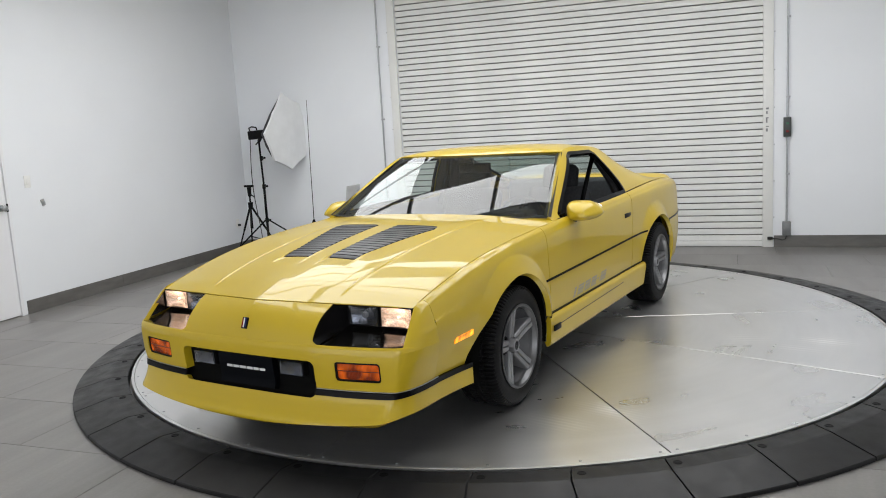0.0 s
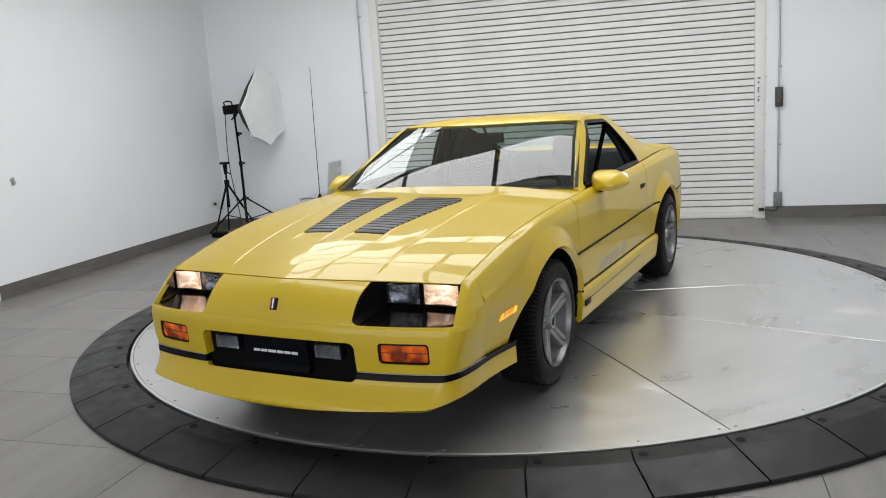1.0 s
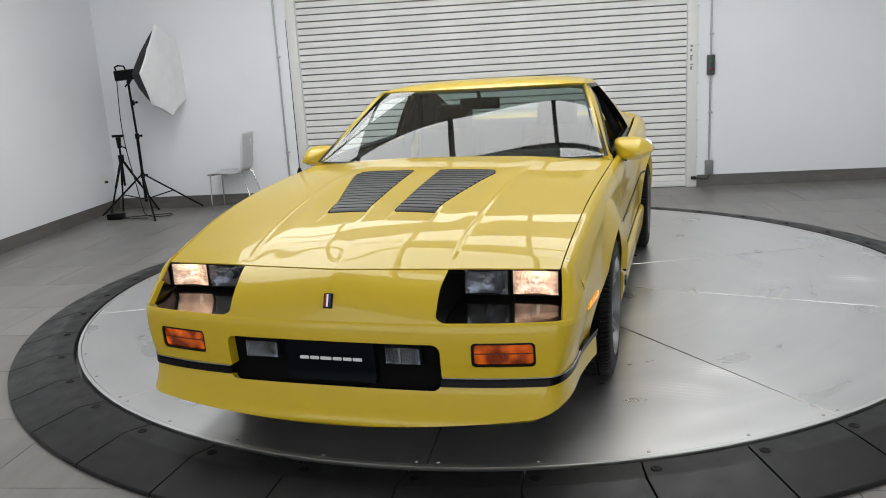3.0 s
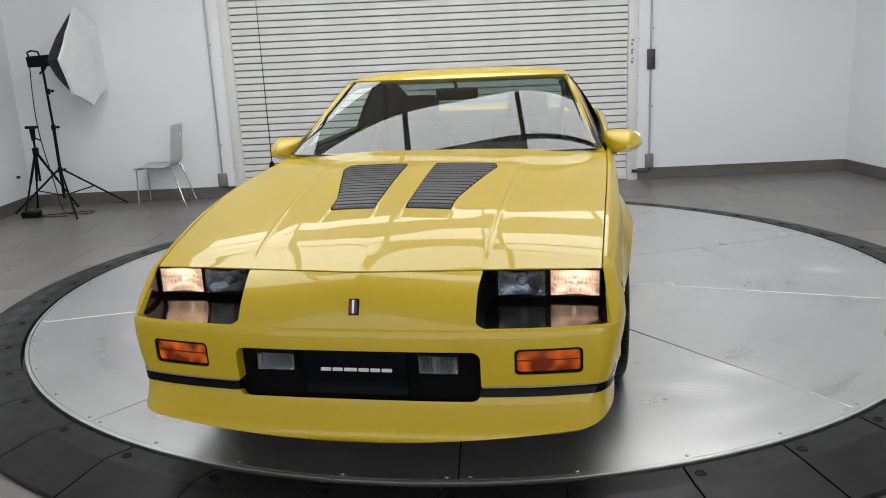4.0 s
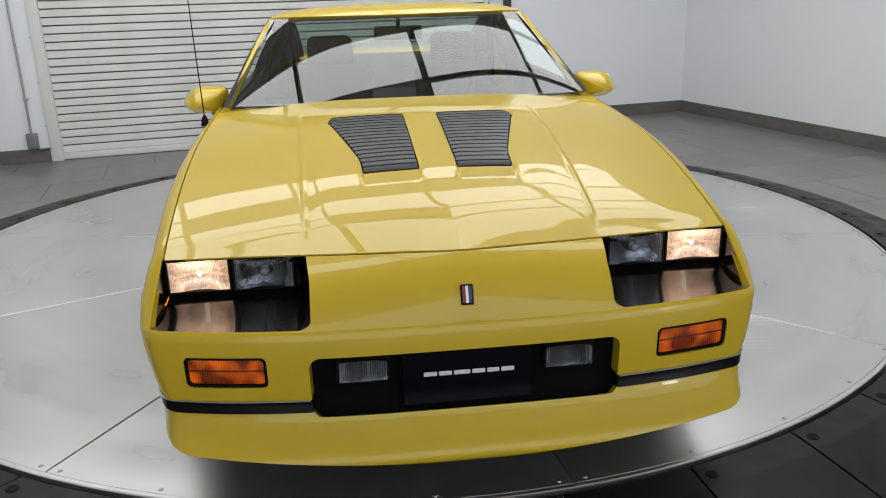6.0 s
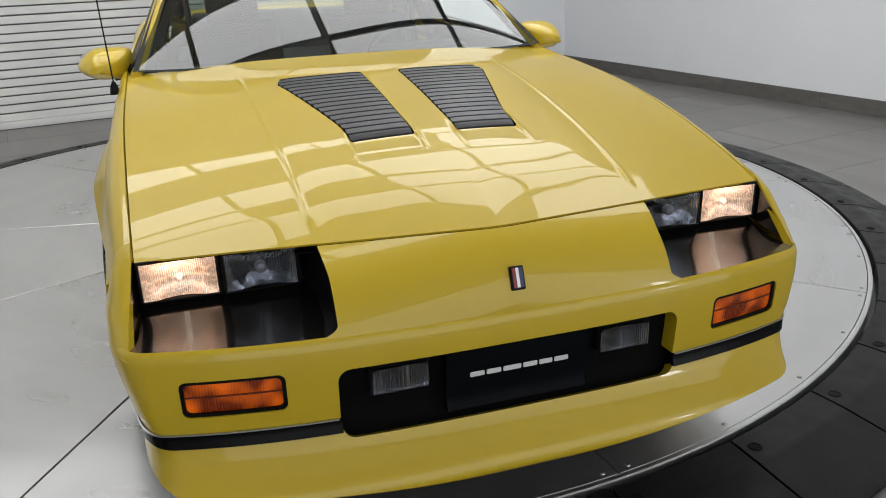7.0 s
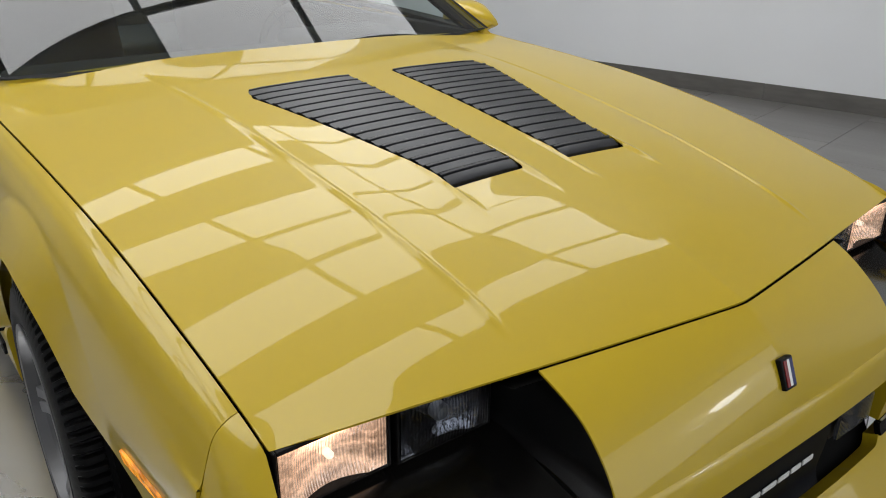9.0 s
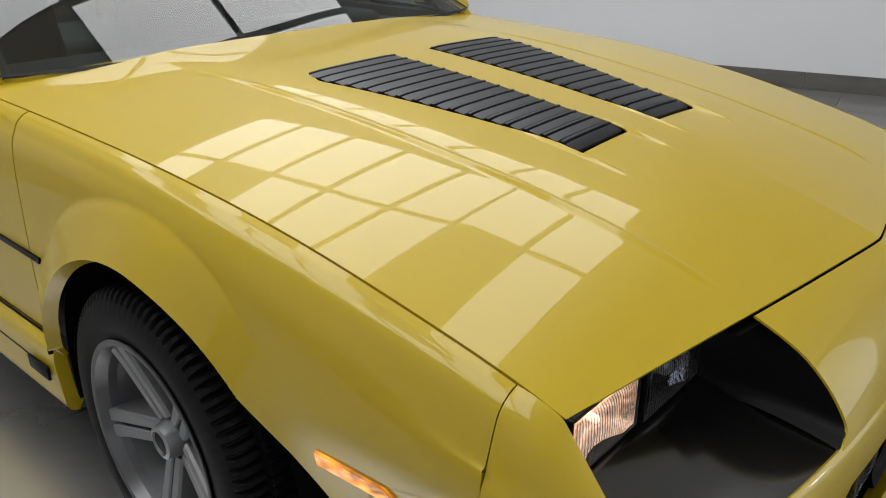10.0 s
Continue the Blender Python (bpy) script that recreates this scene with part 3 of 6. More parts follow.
ou = thing("wall_outlet", "white double wall socket near the corner", "socket")
west_part("plate", box_bm(S_L, S_L + 0.007, -0.32, -0.245, 0.35, 0.47, 0.003, 2), M_PLASTICWHITE, ou)
for zz in (0.385, 0.435):
    west_part("socket_face", box_bm(S_L + 0.006, S_L + 0.011, -0.300, -0.265, zz - 0.016, zz + 0.016, 0.003, 2), M_PLASTICWHITE, ou)
west_part("plug", box_bm(S_L + 0.009, S_L + 0.045, -0.298, -0.267, 0.37, 0.40, 0.006, 2), M_CABLE, ou)

# ---- roller shutter ----
shutter = thing("roller_shutter", "closed white steel roller shutter with narrow horizontal slats", "roller shutter", kind="structure")
PITCH = 0.0745
prof = [(0.0, 0.014), (0.001, 0.003), (0.005, 0.0), (PITCH - 0.016, 0.0012), (PITCH - 0.011, 0.005), (PITCH - 0.009, 0.016)]
for i in range(48):
    bm = bmesh.new()
    z0 = 0.07 + i * PITCH
    loops = []
    for s in (DOOR_L - 0.02, DOOR_R + 0.02):
        loops.append([bm.verts.new((s, 0.035 + d, z0 + z)) for z, d in prof] + [bm.verts.new((s, 0.06, z0 + PITCH - 0.010)), bm.verts.new((s, 0.06, z0))])
    n = len(loops[0])
    for k in range(n):
        bm.faces.new((loops[0][k], loops[0][(k + 1) % n], loops[1][(k + 1) % n], loops[1][k]))
    bm.faces.new(loops[0])
    bm.faces.new(loops[1][::-1])
    if i == 0:
        room_part("slat", bm, M_SHUTTER, shutter)
        base_slat = bpy.data.objects["slat"]
    else:
        bm.free()
        o = base_slat.copy()
        o.location = (0, 0, i * PITCH)
        scene.collection.objects.link(o)
# added sheet; its grey stands in for shade in the slat grooves
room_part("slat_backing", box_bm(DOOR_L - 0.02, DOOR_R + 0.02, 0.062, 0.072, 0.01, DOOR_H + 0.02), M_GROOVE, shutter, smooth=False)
room_part("bottom_bar", box_bm(DOOR_L - 0.02, DOOR_R + 0.02, 0.02, 0.06, 0.004, 0.068, 0.004, 2), M_SHUTTER, shutter)
for s0, s1 in ((-4.655, -4.55), (-0.06, 0.05)):
    bm = box_bm(s0, s1, -0.02, 0.02, 0, DOOR_H + 0.1, 0.004, 2)
    room_part("guide_rail", bm, M_FRAMEPAINT, shutter)
bm = bmesh.new()
for k in range(9):
    zz = 0.35 + 0.42 * k
    for ss in (0.06, -4.665):
        box_bm(ss - 0.006, ss + 0.006, -0.006, 0.0, zz - 0.006, zz + 0.006, 0.002, 1, bm=bm)
room_part("anchor_bolts", bm, M_GALV, shutter)
bm = bmesh.new()
for k, (h, w) in enumerate(((0.035, 0.02), (0.012, 0.03), (0.05, 0.016), (0.01, 0.028), (0.03, 0.018), (0.02, 0.03))):
    zz = 1.34 + 0.05 * k
    box_bm(-0.03, -0.03 + w, -0.0225, -0.0195, zz, zz + h, bm=bm)
room_part("rail_sticker", bm, M_BOXGREY, shutter, "small worn printed sticker", smooth=False)


def conduit(s, boxes, straps, label):
    c = thing("electrical_conduit", label, "conduit")
    room_part("pipe", tube_bm([(s, -0.022, 0.2), (s, -0.022, H_ROOM - 0.02)], 0.011, 12), M_GALV, c)
    for w, z0, z1, m in boxes:
        room_part("junction_box", box_bm(s - w, s + w, -0.055, 0.0, z0, z1, 0.005, 2), m, c)
    for z in straps:
        room_part("strap", box_bm(s - 0.014, s + 0.03, -0.036, 0.0, z - 0.01, z + 0.01, 0.004, 2), M_GALV, c)
    return c


cr = conduit(0.195, [(0.045, 0.14, 0.30, M_BOXGREY)], (0.85, 1.72, 2.6), "galvanised conduit with a small switch box on the wall")
bx = room_part("switch_box", box_bm(0.155, 0.235, -0.06, 0.0, 1.27, 1.49, 0.006, 2), mat("dark_switch_box", (0.05, 0.055, 0.055), 0.4, metal=0.3), cr)
room_part("push_button", box_bm(0.18, 0.21, -0.068, -0.06, 1.32, 1.345, 0.004, 2), M_RED, bx)
room_part("push_button", box_bm(0.18, 0.21, -0.068, -0.06, 1.41, 1.435, 0.004, 2), mat("green_button", (0.02, 0.12, 0.06), 0.4), bx)
cable = [(0.195, -0.03, 0.14), (0.185, -0.035, 0.10), (0.15, -0.035, 0.085), (0.10, -0.035, 0.10), (0.05, -0.035, 0.105), (0.02, -0.035, 0.105)]
room_part("cable", tube_bm(cable, 0.006, 8), M_CABLE, cr)
room_part("plug", box_bm(-0.01, 0.05, -0.055, -0.022, 0.09, 0.125, 0.006, 2), M_CABLE, cr)
cl = conduit(-4.80, [(0.05, 0.14, 0.29, M_BOXGREY)], (0.62, 1.75, 2.7), "galvanised conduit ending in a grey wall box")
room_part("cable", tube_bm([(-4.78, -0.03, 0.14), (-4.74, -0.03, 0.115), (-4.69, -0.03, 0.125), (-4.65, -0.03, 0.13)], 0.006, 8), M_CABLE, cl)

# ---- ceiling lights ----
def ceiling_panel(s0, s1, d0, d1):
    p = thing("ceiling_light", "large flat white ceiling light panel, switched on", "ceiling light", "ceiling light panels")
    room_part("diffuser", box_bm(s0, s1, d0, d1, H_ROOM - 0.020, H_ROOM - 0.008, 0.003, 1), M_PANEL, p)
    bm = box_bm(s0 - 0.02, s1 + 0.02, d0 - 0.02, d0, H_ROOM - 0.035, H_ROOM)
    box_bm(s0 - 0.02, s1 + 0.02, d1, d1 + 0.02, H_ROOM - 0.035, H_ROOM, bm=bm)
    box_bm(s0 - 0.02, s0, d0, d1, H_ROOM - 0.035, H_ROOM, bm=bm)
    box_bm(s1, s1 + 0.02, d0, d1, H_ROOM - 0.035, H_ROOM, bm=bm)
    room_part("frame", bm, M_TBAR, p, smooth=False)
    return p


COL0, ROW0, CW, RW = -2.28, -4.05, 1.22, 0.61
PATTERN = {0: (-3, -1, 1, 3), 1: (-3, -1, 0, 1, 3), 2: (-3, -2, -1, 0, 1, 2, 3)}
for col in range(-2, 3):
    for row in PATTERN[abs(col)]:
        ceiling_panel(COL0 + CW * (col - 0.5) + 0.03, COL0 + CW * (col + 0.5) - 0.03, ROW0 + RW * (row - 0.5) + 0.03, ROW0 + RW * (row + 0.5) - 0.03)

# ---- turntable ----
TC, TR = (-0.010, 1.585), 2.645
table = thing("turntable", "flush round car turntable with brushed aluminium plates", "turntable", at=Matrix.Translation((TC[0], TC[1], 0)))
disc_rim = revolve_bm([(TR - 0.017, -0.004), (TR - 0.017, 0.0012), (TR - 0.004, 0.0012), (TR, -0.002), (TR, -0.05)], 160, "Z")
part("edge_band", disc_rim, mat("bright_aluminium_edge", (0.74, 0.74, 0.73), 0.30, metal=0.9), table, "polished aluminium edge band")
SEAM0 = -10.8
gap = 0.0056


def sector_mesh():
    bm = bmesh.new()
    n, half = 14, radians(18)
    c = bm.verts.new((0.02, 0, 0))
    ring = []
    for i in range(n + 1):
        a = -half + 2 * half * i / n
        x, y = (TR - 0.020) * math.cos(a), (TR - 0.020) * math.sin(a)
        if i in (0, n):
            off = gap / 2 * (1 if i == 0 else -1)
            x, y = x - off * math.sin(a) * 1, y + off * math.cos(a)
        ring.append(bm.verts.new((x, y, 0)))
    f = bm.faces.new([c] + ring)
    ret = bmesh.ops.extrude_face_region(bm, geom=[f])
    for v in ret["geom"]:
        if isinstance(v, bmesh.types.BMVert):
            v.co.z = -0.02
    rim = [e for e in bm.edges if all(abs(v.co.z) < 1e-6 for v in e.verts)]
    bmesh.ops.bevel(bm, geom=rim, offset=0.0012, segments=1, affect='EDGES')
    return bm


plate = part("plate", sector_mesh(), M_DISC, table, smooth=False)
plate.matrix_basis = Matrix.Rotation(radians(SEAM0 + 18), 4, "Z")
for k in range(1, 10):
    o = plate.copy()
    scene.collection.objects.link(o)
    o.matrix_basis = Matrix.Rotation(radians(SEAM0 + 18 + 36 * k), 4, "Z")
part("under_plate", revolve_bm([(0.001, -0.012), (TR - 0.02, -0.012)], 64, "Z"), M_BLACK, table)
bolt = None
for k in range(40):
    for off in ((-0.9, 0.9) if k % 4 == 0 else (0.0,)):
        a = radians(SEAM0 + 9 * k + off)
        m = Matrix.Translation(((TR - 0.040) * math.cos(a), (TR - 0.040) * math.sin(a), 0.0))
        if bolt is None:
            bolt = part("bolt", revolve_bm([(0.0005, 0.0035), (0.006, 0.003), (0.008, 0.0)], 10, "Z"), M_GALV, table)
            bolt.matrix_basis = m
        else:
            o = bolt.copy()
            scene.collection.objects.link(o)
            o.matrix_basis = m

# rubber ramp ring of forty tiles
ring = thing("ramp_ring", "black rubber ramp tiles laid in a ring round the turntable", "ramp", at=Matrix.Translation((TC[0], TC[1], 0)))
R0, R1, R2 = TR + 0.020, TR + 0.125, 2.992


def ring_tile():
    bm = bmesh.new()
    half, n = radians(4.5), 4
    prof = [(R0, -0.066), (R0, -0.004), (R0 + 0.004, -0.001), (R1, -0.001), (R1 + 0.012, -0.002), (R2 - 0.004, -0.046), (R2, -0.051), (R2, -0.066)]
    rows = []
    for i in range(n + 1):
        a = -half + 2 * half * i / n
        row = []
        for r, z in prof:
            g = (0.0045 if i == 0 else -0.0045 if i == n else 0) / r
            sh = -0.022 * ramp(np.array(r), R1 - 0.10, R1 + 0.02) / r
            row.append(bm.verts.new((r * math.cos(a + g + sh), r * math.sin(a + g + sh), z)))
        rows.append(row)
    m = len(prof)
    for i in range(n):
        for j in range(m):
            bm.faces.new((rows[i][j], rows[i][(j + 1) % m], rows[i + 1][(j + 1) % m], rows[i + 1][j]))
    bm.faces.new(rows[0])
    bm.faces.new(rows[-1][::-1])
    return bm


tile = part("ramp_tile", ring_tile(), M_RING, ring, smooth=False)
stud = part("stud", revolve_bm([(0.0005, 0.0005), (0.012, 0.0005), (0.014, 0.002), (0.018, 0.002), (0.020, 0.0)], 16, "Z"), M_STUD, tile)
stud.matrix_basis = Matrix.Translation(((R0 + 0.060) * math.cos(radians(-3.8)), (R0 + 0.060) * math.sin(radians(-3.8)), 0.0))
tile.matrix_basis = Matrix.Rotation(radians(-47.27 + 3.8), 4, "Z")
for k in range(1, 40):
    copy_thing(tile, Matrix.Rotation(radians(-47.27 + 3.8 + 9 * k), 4, "Z"))


# ---- interior things by the back wall ----
def rp(s, d, z):
    return ROOM @ Vector((s, d, z))


def softbox_stand():
    t = thing("softbox_light", "studio softbox with a white front on a black tripod", "studio light")
    b = (-6.50, -0.38)
    top = (b[0] - 0.02, b[1], 1.60)
    part("pole", tube_bm([rp(*b, 0.14), rp(b[0], b[1], 0.95)], 0.017, 12), M_BLACK, t)
    part("upper_pole", tube_bm([rp(b[0], b[1], 0.93), rp(*top)], 0.013, 12), M_BLACK, t)
    for z in (0.93, 1.32, 0.46):
        part("clamp", tube_bm([rp(b[0], b[1], z - 0.03), rp(b[0], b[1], z + 0.03)], 0.024, 10), M_BLACK, t)
        part("clamp_knob", tube_bm([rp(b[0] + 0.02, b[1] - 0.01, z), rp(b[0] + 0.07, b[1] - 0.03, z + 0.005)], [0.008, 0.016], 8), M_BLACK, t)
    feet = ((-7.0, -0.52), (-6.11, -1.0), (-5.92, -0.08))
    for fs, fd in feet:
        hub = rp(b[0], b[1], 0.48)
        part("leg", tube_bm([hub, rp(fs, fd, 0.012)], 0.0105, 8), M_BLACK, t)
        part("leg_strut", tube_bm([rp(b[0], b[1], 0.17), (hub + rp(fs, fd, 0.012)) / 2], 0.007, 6), M_BLACK, t)
    # head and softbox: axis points along ax
    ax = Vector((0.95, -0.07, 0.04)).normalized()
    head = Vector((top[0], top[1], top[2] + 0.045)) + 0.06 * ax
    R = Matrix.Translation(head) @ ax.to_track_quat("Z", "Y").to_matrix().to_4x4() @ Matrix.Rotation(radians(2), 4, "Z")
    part("lamp_head", box_bm(-0.055, 0.055, -0.06, 0.06, -0.20, 0.06, 0.015, 3, m=ROOM @ R), M_BLACK, t, "black flash head")
    part("lamp_handle", tube_bm([ROOM @ R @ Vector(p) for p in ((0, 0.06, -0.19), (0, 0.10, -0.2), (0, 0.115, -0.15), (0, 0.10, -0.08), (0, 0.06, -0.07))], 0.010, 8), M_BLACK, t)
    part("bracket", tube_bm([rp(top[0], top[1], top[2] - 0.05), rp(head.x, head.y, head.z - 0.02)], 0.022, 10), M_BLACK, t)
    part("tilt_handle", tube_bm([ROOM @ (head + Vector((0, -0.03, -0.06))), ROOM @ (head + Vector((-0.06, -0.08, -0.14)))], 0.009, 8), M_BLACK, t)
    n, rad, dep = 8, 0.51, 0.42

    def octagon(a):
        # one rod is slack: the fabric runs straight past that corner
        w = math.cos(math.pi / n) / math.cos(a % (2 * math.pi / n) - math.pi / n)
        slack = math.cos(a - radians(136))
        return min(w, 0.70 / slack) if slack > 0.6 else w
    bm = bmesh.new()
    rows = []
    for z, r in ((0.05, 0.08), (0.16, 0.24), (0.28, 0.38), (0.36, 0.465), (dep, rad)):
        row = []
        for k in range(n * 4):
            a = 2 * math.pi * k / (n * 4)
            w = octagon(a)
            sag = 1 - 0.03 * abs(math.sin(a * n / 2))
            row.append(bm.verts.new(ROOM @ R @ Vector((0.985 * r * w * sag * math.cos(a), 0.985 * r * w * sag * math.sin(a), z))))
        rows.append(row)
    for p, q in zip(rows, rows[1:]):
        for k in range(n * 4):
            bm.faces.new((p[k], p[(k + 1) % (n * 4)], q[(k + 1) % (n * 4)], q[k]))
    part("softbox_shell", bm, M_FABRICB, t, "black fabric shell")
    bm = bmesh.new()
    rows = []
    for f in (1.0, 0.99, 0.8, 0.6, 0.4, 0.2, 0.03):
        row = []
        for k in range(n * 4):
            a = 2 * math.pi * k / (n * 4)
            w = octagon(a)
            sag = 1 - 0.03 * f * abs(math.sin(a * n / 2))
            z = dep + (-0.022 if f > 0.995 else 0.006 + 0.02 * (1 - f) + 0.008 * math.sin(5 * a) * f * (1 - f))
            row.append(bm.verts.new(ROOM @ R @ Vector((f * rad * w * sag * math.cos(a) * 1.018, f * rad * w * sag * math.sin(a) * 1.018, z))))
        rows.append(row)
    for p, q in zip(rows, rows[1:]):
        for k in range(n * 4):
            bm.faces.new((p[k], p[(k + 1) % (n * 4)], q[(k + 1) % (n * 4)], q[k]))
    bm.faces.new(rows[-1])
    part("diffuser", bm, M_FABRICW, t, "white fabric diffuser, unlit and wrinkled")
    bm = bmesh.new()
    for k, (u0, u1) in enumerate(((-0.11, -0.06), (-0.045, -0.005), (0.01, 0.06), (0.075, 0.11))):
        a = radians(-68)
        bm2 = box_bm(u0, u1, -0.02, 0.02, 0, 0.003)
        m = Matrix.Rotation(radians(-90), 4, "Z") @ Matrix.Translation((0, 0.425, 0.335)) @ Matrix.Rotation(radians(-49), 4, "X")
        bm2.transform(ROOM @ R @ m)
        join_bm(bm, bm2)
    part("printed_mark", bm, M_WHITEMARK, t, "white printed bars", smooth=False)
    pts = [ROOM @ (R @ Vector((0, -0.02, -0.2))), rp(-6.66, -0.38, 1.5), rp(-6.68, -0.40, 1.1), rp(-6.62, -0.45, 0.7), rp(-6.52, -0.5, 0.3), rp(-6.45, -0.6, 0.03), rp(-6.3, -0.75, 0.012),
           rp(-6.05, -0.72, 0.012), rp(-6.1, -0.5, 0.012), rp(-6.4, -0.66, 0.012), rp(-6.75, -0.72, 0.012), rp(-6.5, -0.85, 0.012), rp(-6.3, -0.8, 0.012)]
    cu = bpy.data.curves.new("power_cable", "CURVE")
    cu.dimensions, cu.bevel_depth = "3D", 0.0055
    sp = cu.splines.new("NURBS")
    sp.points.add(len(pts) - 1)
    for p, q in zip(sp.points, pts):
        p.co = (*q, 1)
    sp.use_endpoint_u, sp.order_u = True, 4
    cu.materials.append(M_CABLE)
    o = new("power_cable", cu)
    o.parent = t
    part("power_brick", box_bm(-6.80, -6.62, -0.80, -0.68, 0.0, 0.07, 0.012, 2, m=ROOM), M_BLACK, t)
    return t


softbox_stand()


def small_tripod():
    t = thing("camera_tripod", "small black camera tripod standing beside the softbox", "tripod")
    b = (-6.72, -0.42)
    part("centre_column", tube_bm([rp(*b, 0.35), rp(*b, 0.86)], 0.012, 10), M_BLACK, t)
    part("collar", tube_bm([rp(*b, 0.62), rp(*b, 0.72)], [0.03, 0.034], 12), M_BLACK, t)
    part("head", tube_bm([rp(*b, 0.80), rp(*b, 0.93)], [0.022, 0.03], 12), M_BLACK, t)
    part("clamp_plate", box_bm(b[0] - 0.07, b[0] + 0.07, b[1] - 0.02, b[1] + 0.02, 0.93, 0.96, 0.006, 2, m=ROOM), M_BLACK, t)
    part("pan_handle", tube_bm([rp(b[0], b[1], 0.84), rp(b[0] + 0.1, b[1] - 0.05, 0.80)], 0.008, 8), M_BLACK, t)
    for fs, fd in ((-6.80, -0.72), (-6.45, -0.18), (-6.93, -0.16)):
        a, c = rp(*b, 0.68), rp(fs, fd, 0.0)
        part("leg", tube_bm([a, a.lerp(c, 0.5), a.lerp(c, 0.5), a.lerp(c, 0.985)], [0.014, 0.014, 0.010, 0.010], 8), M_BLACK, t)
        part("foot", tube_bm([a.lerp(c, 0.975), c], [0.013, 0.015], 8), M_RUBBERTRIM, t)
    return t


small_tripod()


def plywood_chair():
    t = thing("chair", "pale grey moulded shell chair with thin chrome legs", "chair")
    cx, cd = -5.43, -0.235
    # the chair faces the west wall: the seat runs along s, the back stands at the s+ side
    prof = [(-0.25, 0.435), (-0.21, 0.452), (-0.1, 0.455), (0.05, 0.448), (0.13, 0.452), (0.165, 0.48), (0.185, 0.54), (0.195, 0.65), (0.21, 0.78), (0.225, 0.90)]
    f = smooth_curve([(i, *p) for i, p in enumerate(prof)])
    us = np.linspace(0, len(prof) - 1, 40)
    ws = np.linspace(-1, 1, 15)
    V, F = [], []
    for u in us:
        s, z = f(u)
        half = 0.215 - 0.02 * float(ramp(np.array(u), 4, 9)) - 0.03 * max(0, 1 - u) ** 2
        for w in ws:
            V.append(ROOM @ Vector((cx + s + 0.012 * (1 - w * w) * float(ramp(np.array(u), 4, 6)), cd + half * w, z - 0.010 * (1 - w * w) * (1 - float(ramp(np.array(u), 3, 5))))))
    nw = len(ws)
    hole = lambda i, j: 34 <= i <= 35 and 9 <= j <= 11
    for i in range(len(us) - 1):
        for j in range(nw - 1):
            if not hole(i, j):
                F.append((i * nw + j, (i + 1) * nw + j, (i + 1) * nw + j + 1, i * nw + j + 1))
    o = mesh_object("seat_shell", V, F, M_CHAIRSEAT, t, "pale grey shell with a hand hole", smooth=True)
    md = o.modifiers.new("thickness", "SOLIDIFY")
    md.thickness = 0.011
    for sd in (-1, 1):
        y = cd + sd * 0.175
        part("front_leg", tube_bm([rp(cx - 0.1, cd + sd * 0.12, 0.432), rp(cx - 0.19, y, 0.43), rp(cx - 0.215, y + sd * 0.01, 0.41), rp(cx - 0.225, y + sd * 0.02, 0.0)], 0.009, 10), M_CHROME, t)
        part("rear_leg", tube_bm([rp(cx - 0.1, cd + sd * 0.12, 0.432), rp(cx + 0.14, y, 0.436), rp(cx + 0.18, y + sd * 0.005, 0.42), rp(cx + 0.30, y + sd * 0.03, 0.0)], 0.009, 10), M_CHROME, t)
    part("cross_bar", tube_bm([rp(cx - 0.1, cd - 0.14, 0.432), rp(cx - 0.1, cd + 0.14, 0.432)], 0.008, 8), M_CHROME, t)
    return t


plywood_chair()


# ---- the car: yellow sports coupe on the turntable ----
car = thing("sports_car", "glossy yellow two-door sports coupe with headlamps on, on a turntable", "car")

edge_curve = smooth_curve([(-1.05, 0.785, 0.63), (-0.9, 0.795, 0.682), (-0.834, 0.800, 0.702), (-0.77, 0.803, 0.724), (-0.58, 0.812, 0.772), (-0.35, 0.822, 0.818),
                           (-0.05, 0.835, 0.856), (0.3, 0.846, 0.880), (0.6, 0.853, 0.893), (0.714, 0.856, 0.899), (1.0, 0.862, 0.908), (1.6, 0.860, 0.920),
                           (2.0, 0.856, 0.930), (2.4, 0.848, 0.944), (2.8, 0.836, 0.952), (3.2, 0.818, 0.944), (3.5, 0.785, 0.922), (3.74, 0.715, 0.886)])
centre_line = smooth_curve([(-1.06, 0.6913), (-0.971, 0.7234), (-0.91, 0.7438), (-0.85, 0.7616), (-0.80, 0.775), (-0.74, 0.7895), (-0.68, 0.8027), (-0.62, 0.8149),
                            (-0.55, 0.8285), (-0.485, 0.8406), (-0.2, 0.882), (0.15, 0.917), (0.4, 0.931), (0.75, 0.942)])
widest = smooth_curve([(-0.9, 0.866), (-0.76, 0.875), (-0.55, 0.890), (-0.3, 0.903), (0.0, 0.905), (0.4, 0.909), (1.2, 0.912), (2.1, 0.915), (2.56, 0.926), (3.0, 0.922),
                       (3.3, 0.900), (3.55, 0.850), (3.74, 0.770)])
WHEEL_Z, AXLES = 0.3205, (-0.015, 2.570)


def hood_front(x):
    return -0.971 + 0.137 * (np.abs(x) / 0.8) ** 1.10


def hood_rear(x):
    return 0.60 + 0.085 * (x / 0.8) ** 2 + 0.05 * ramp(np.abs(x), 0.74, 0.84)


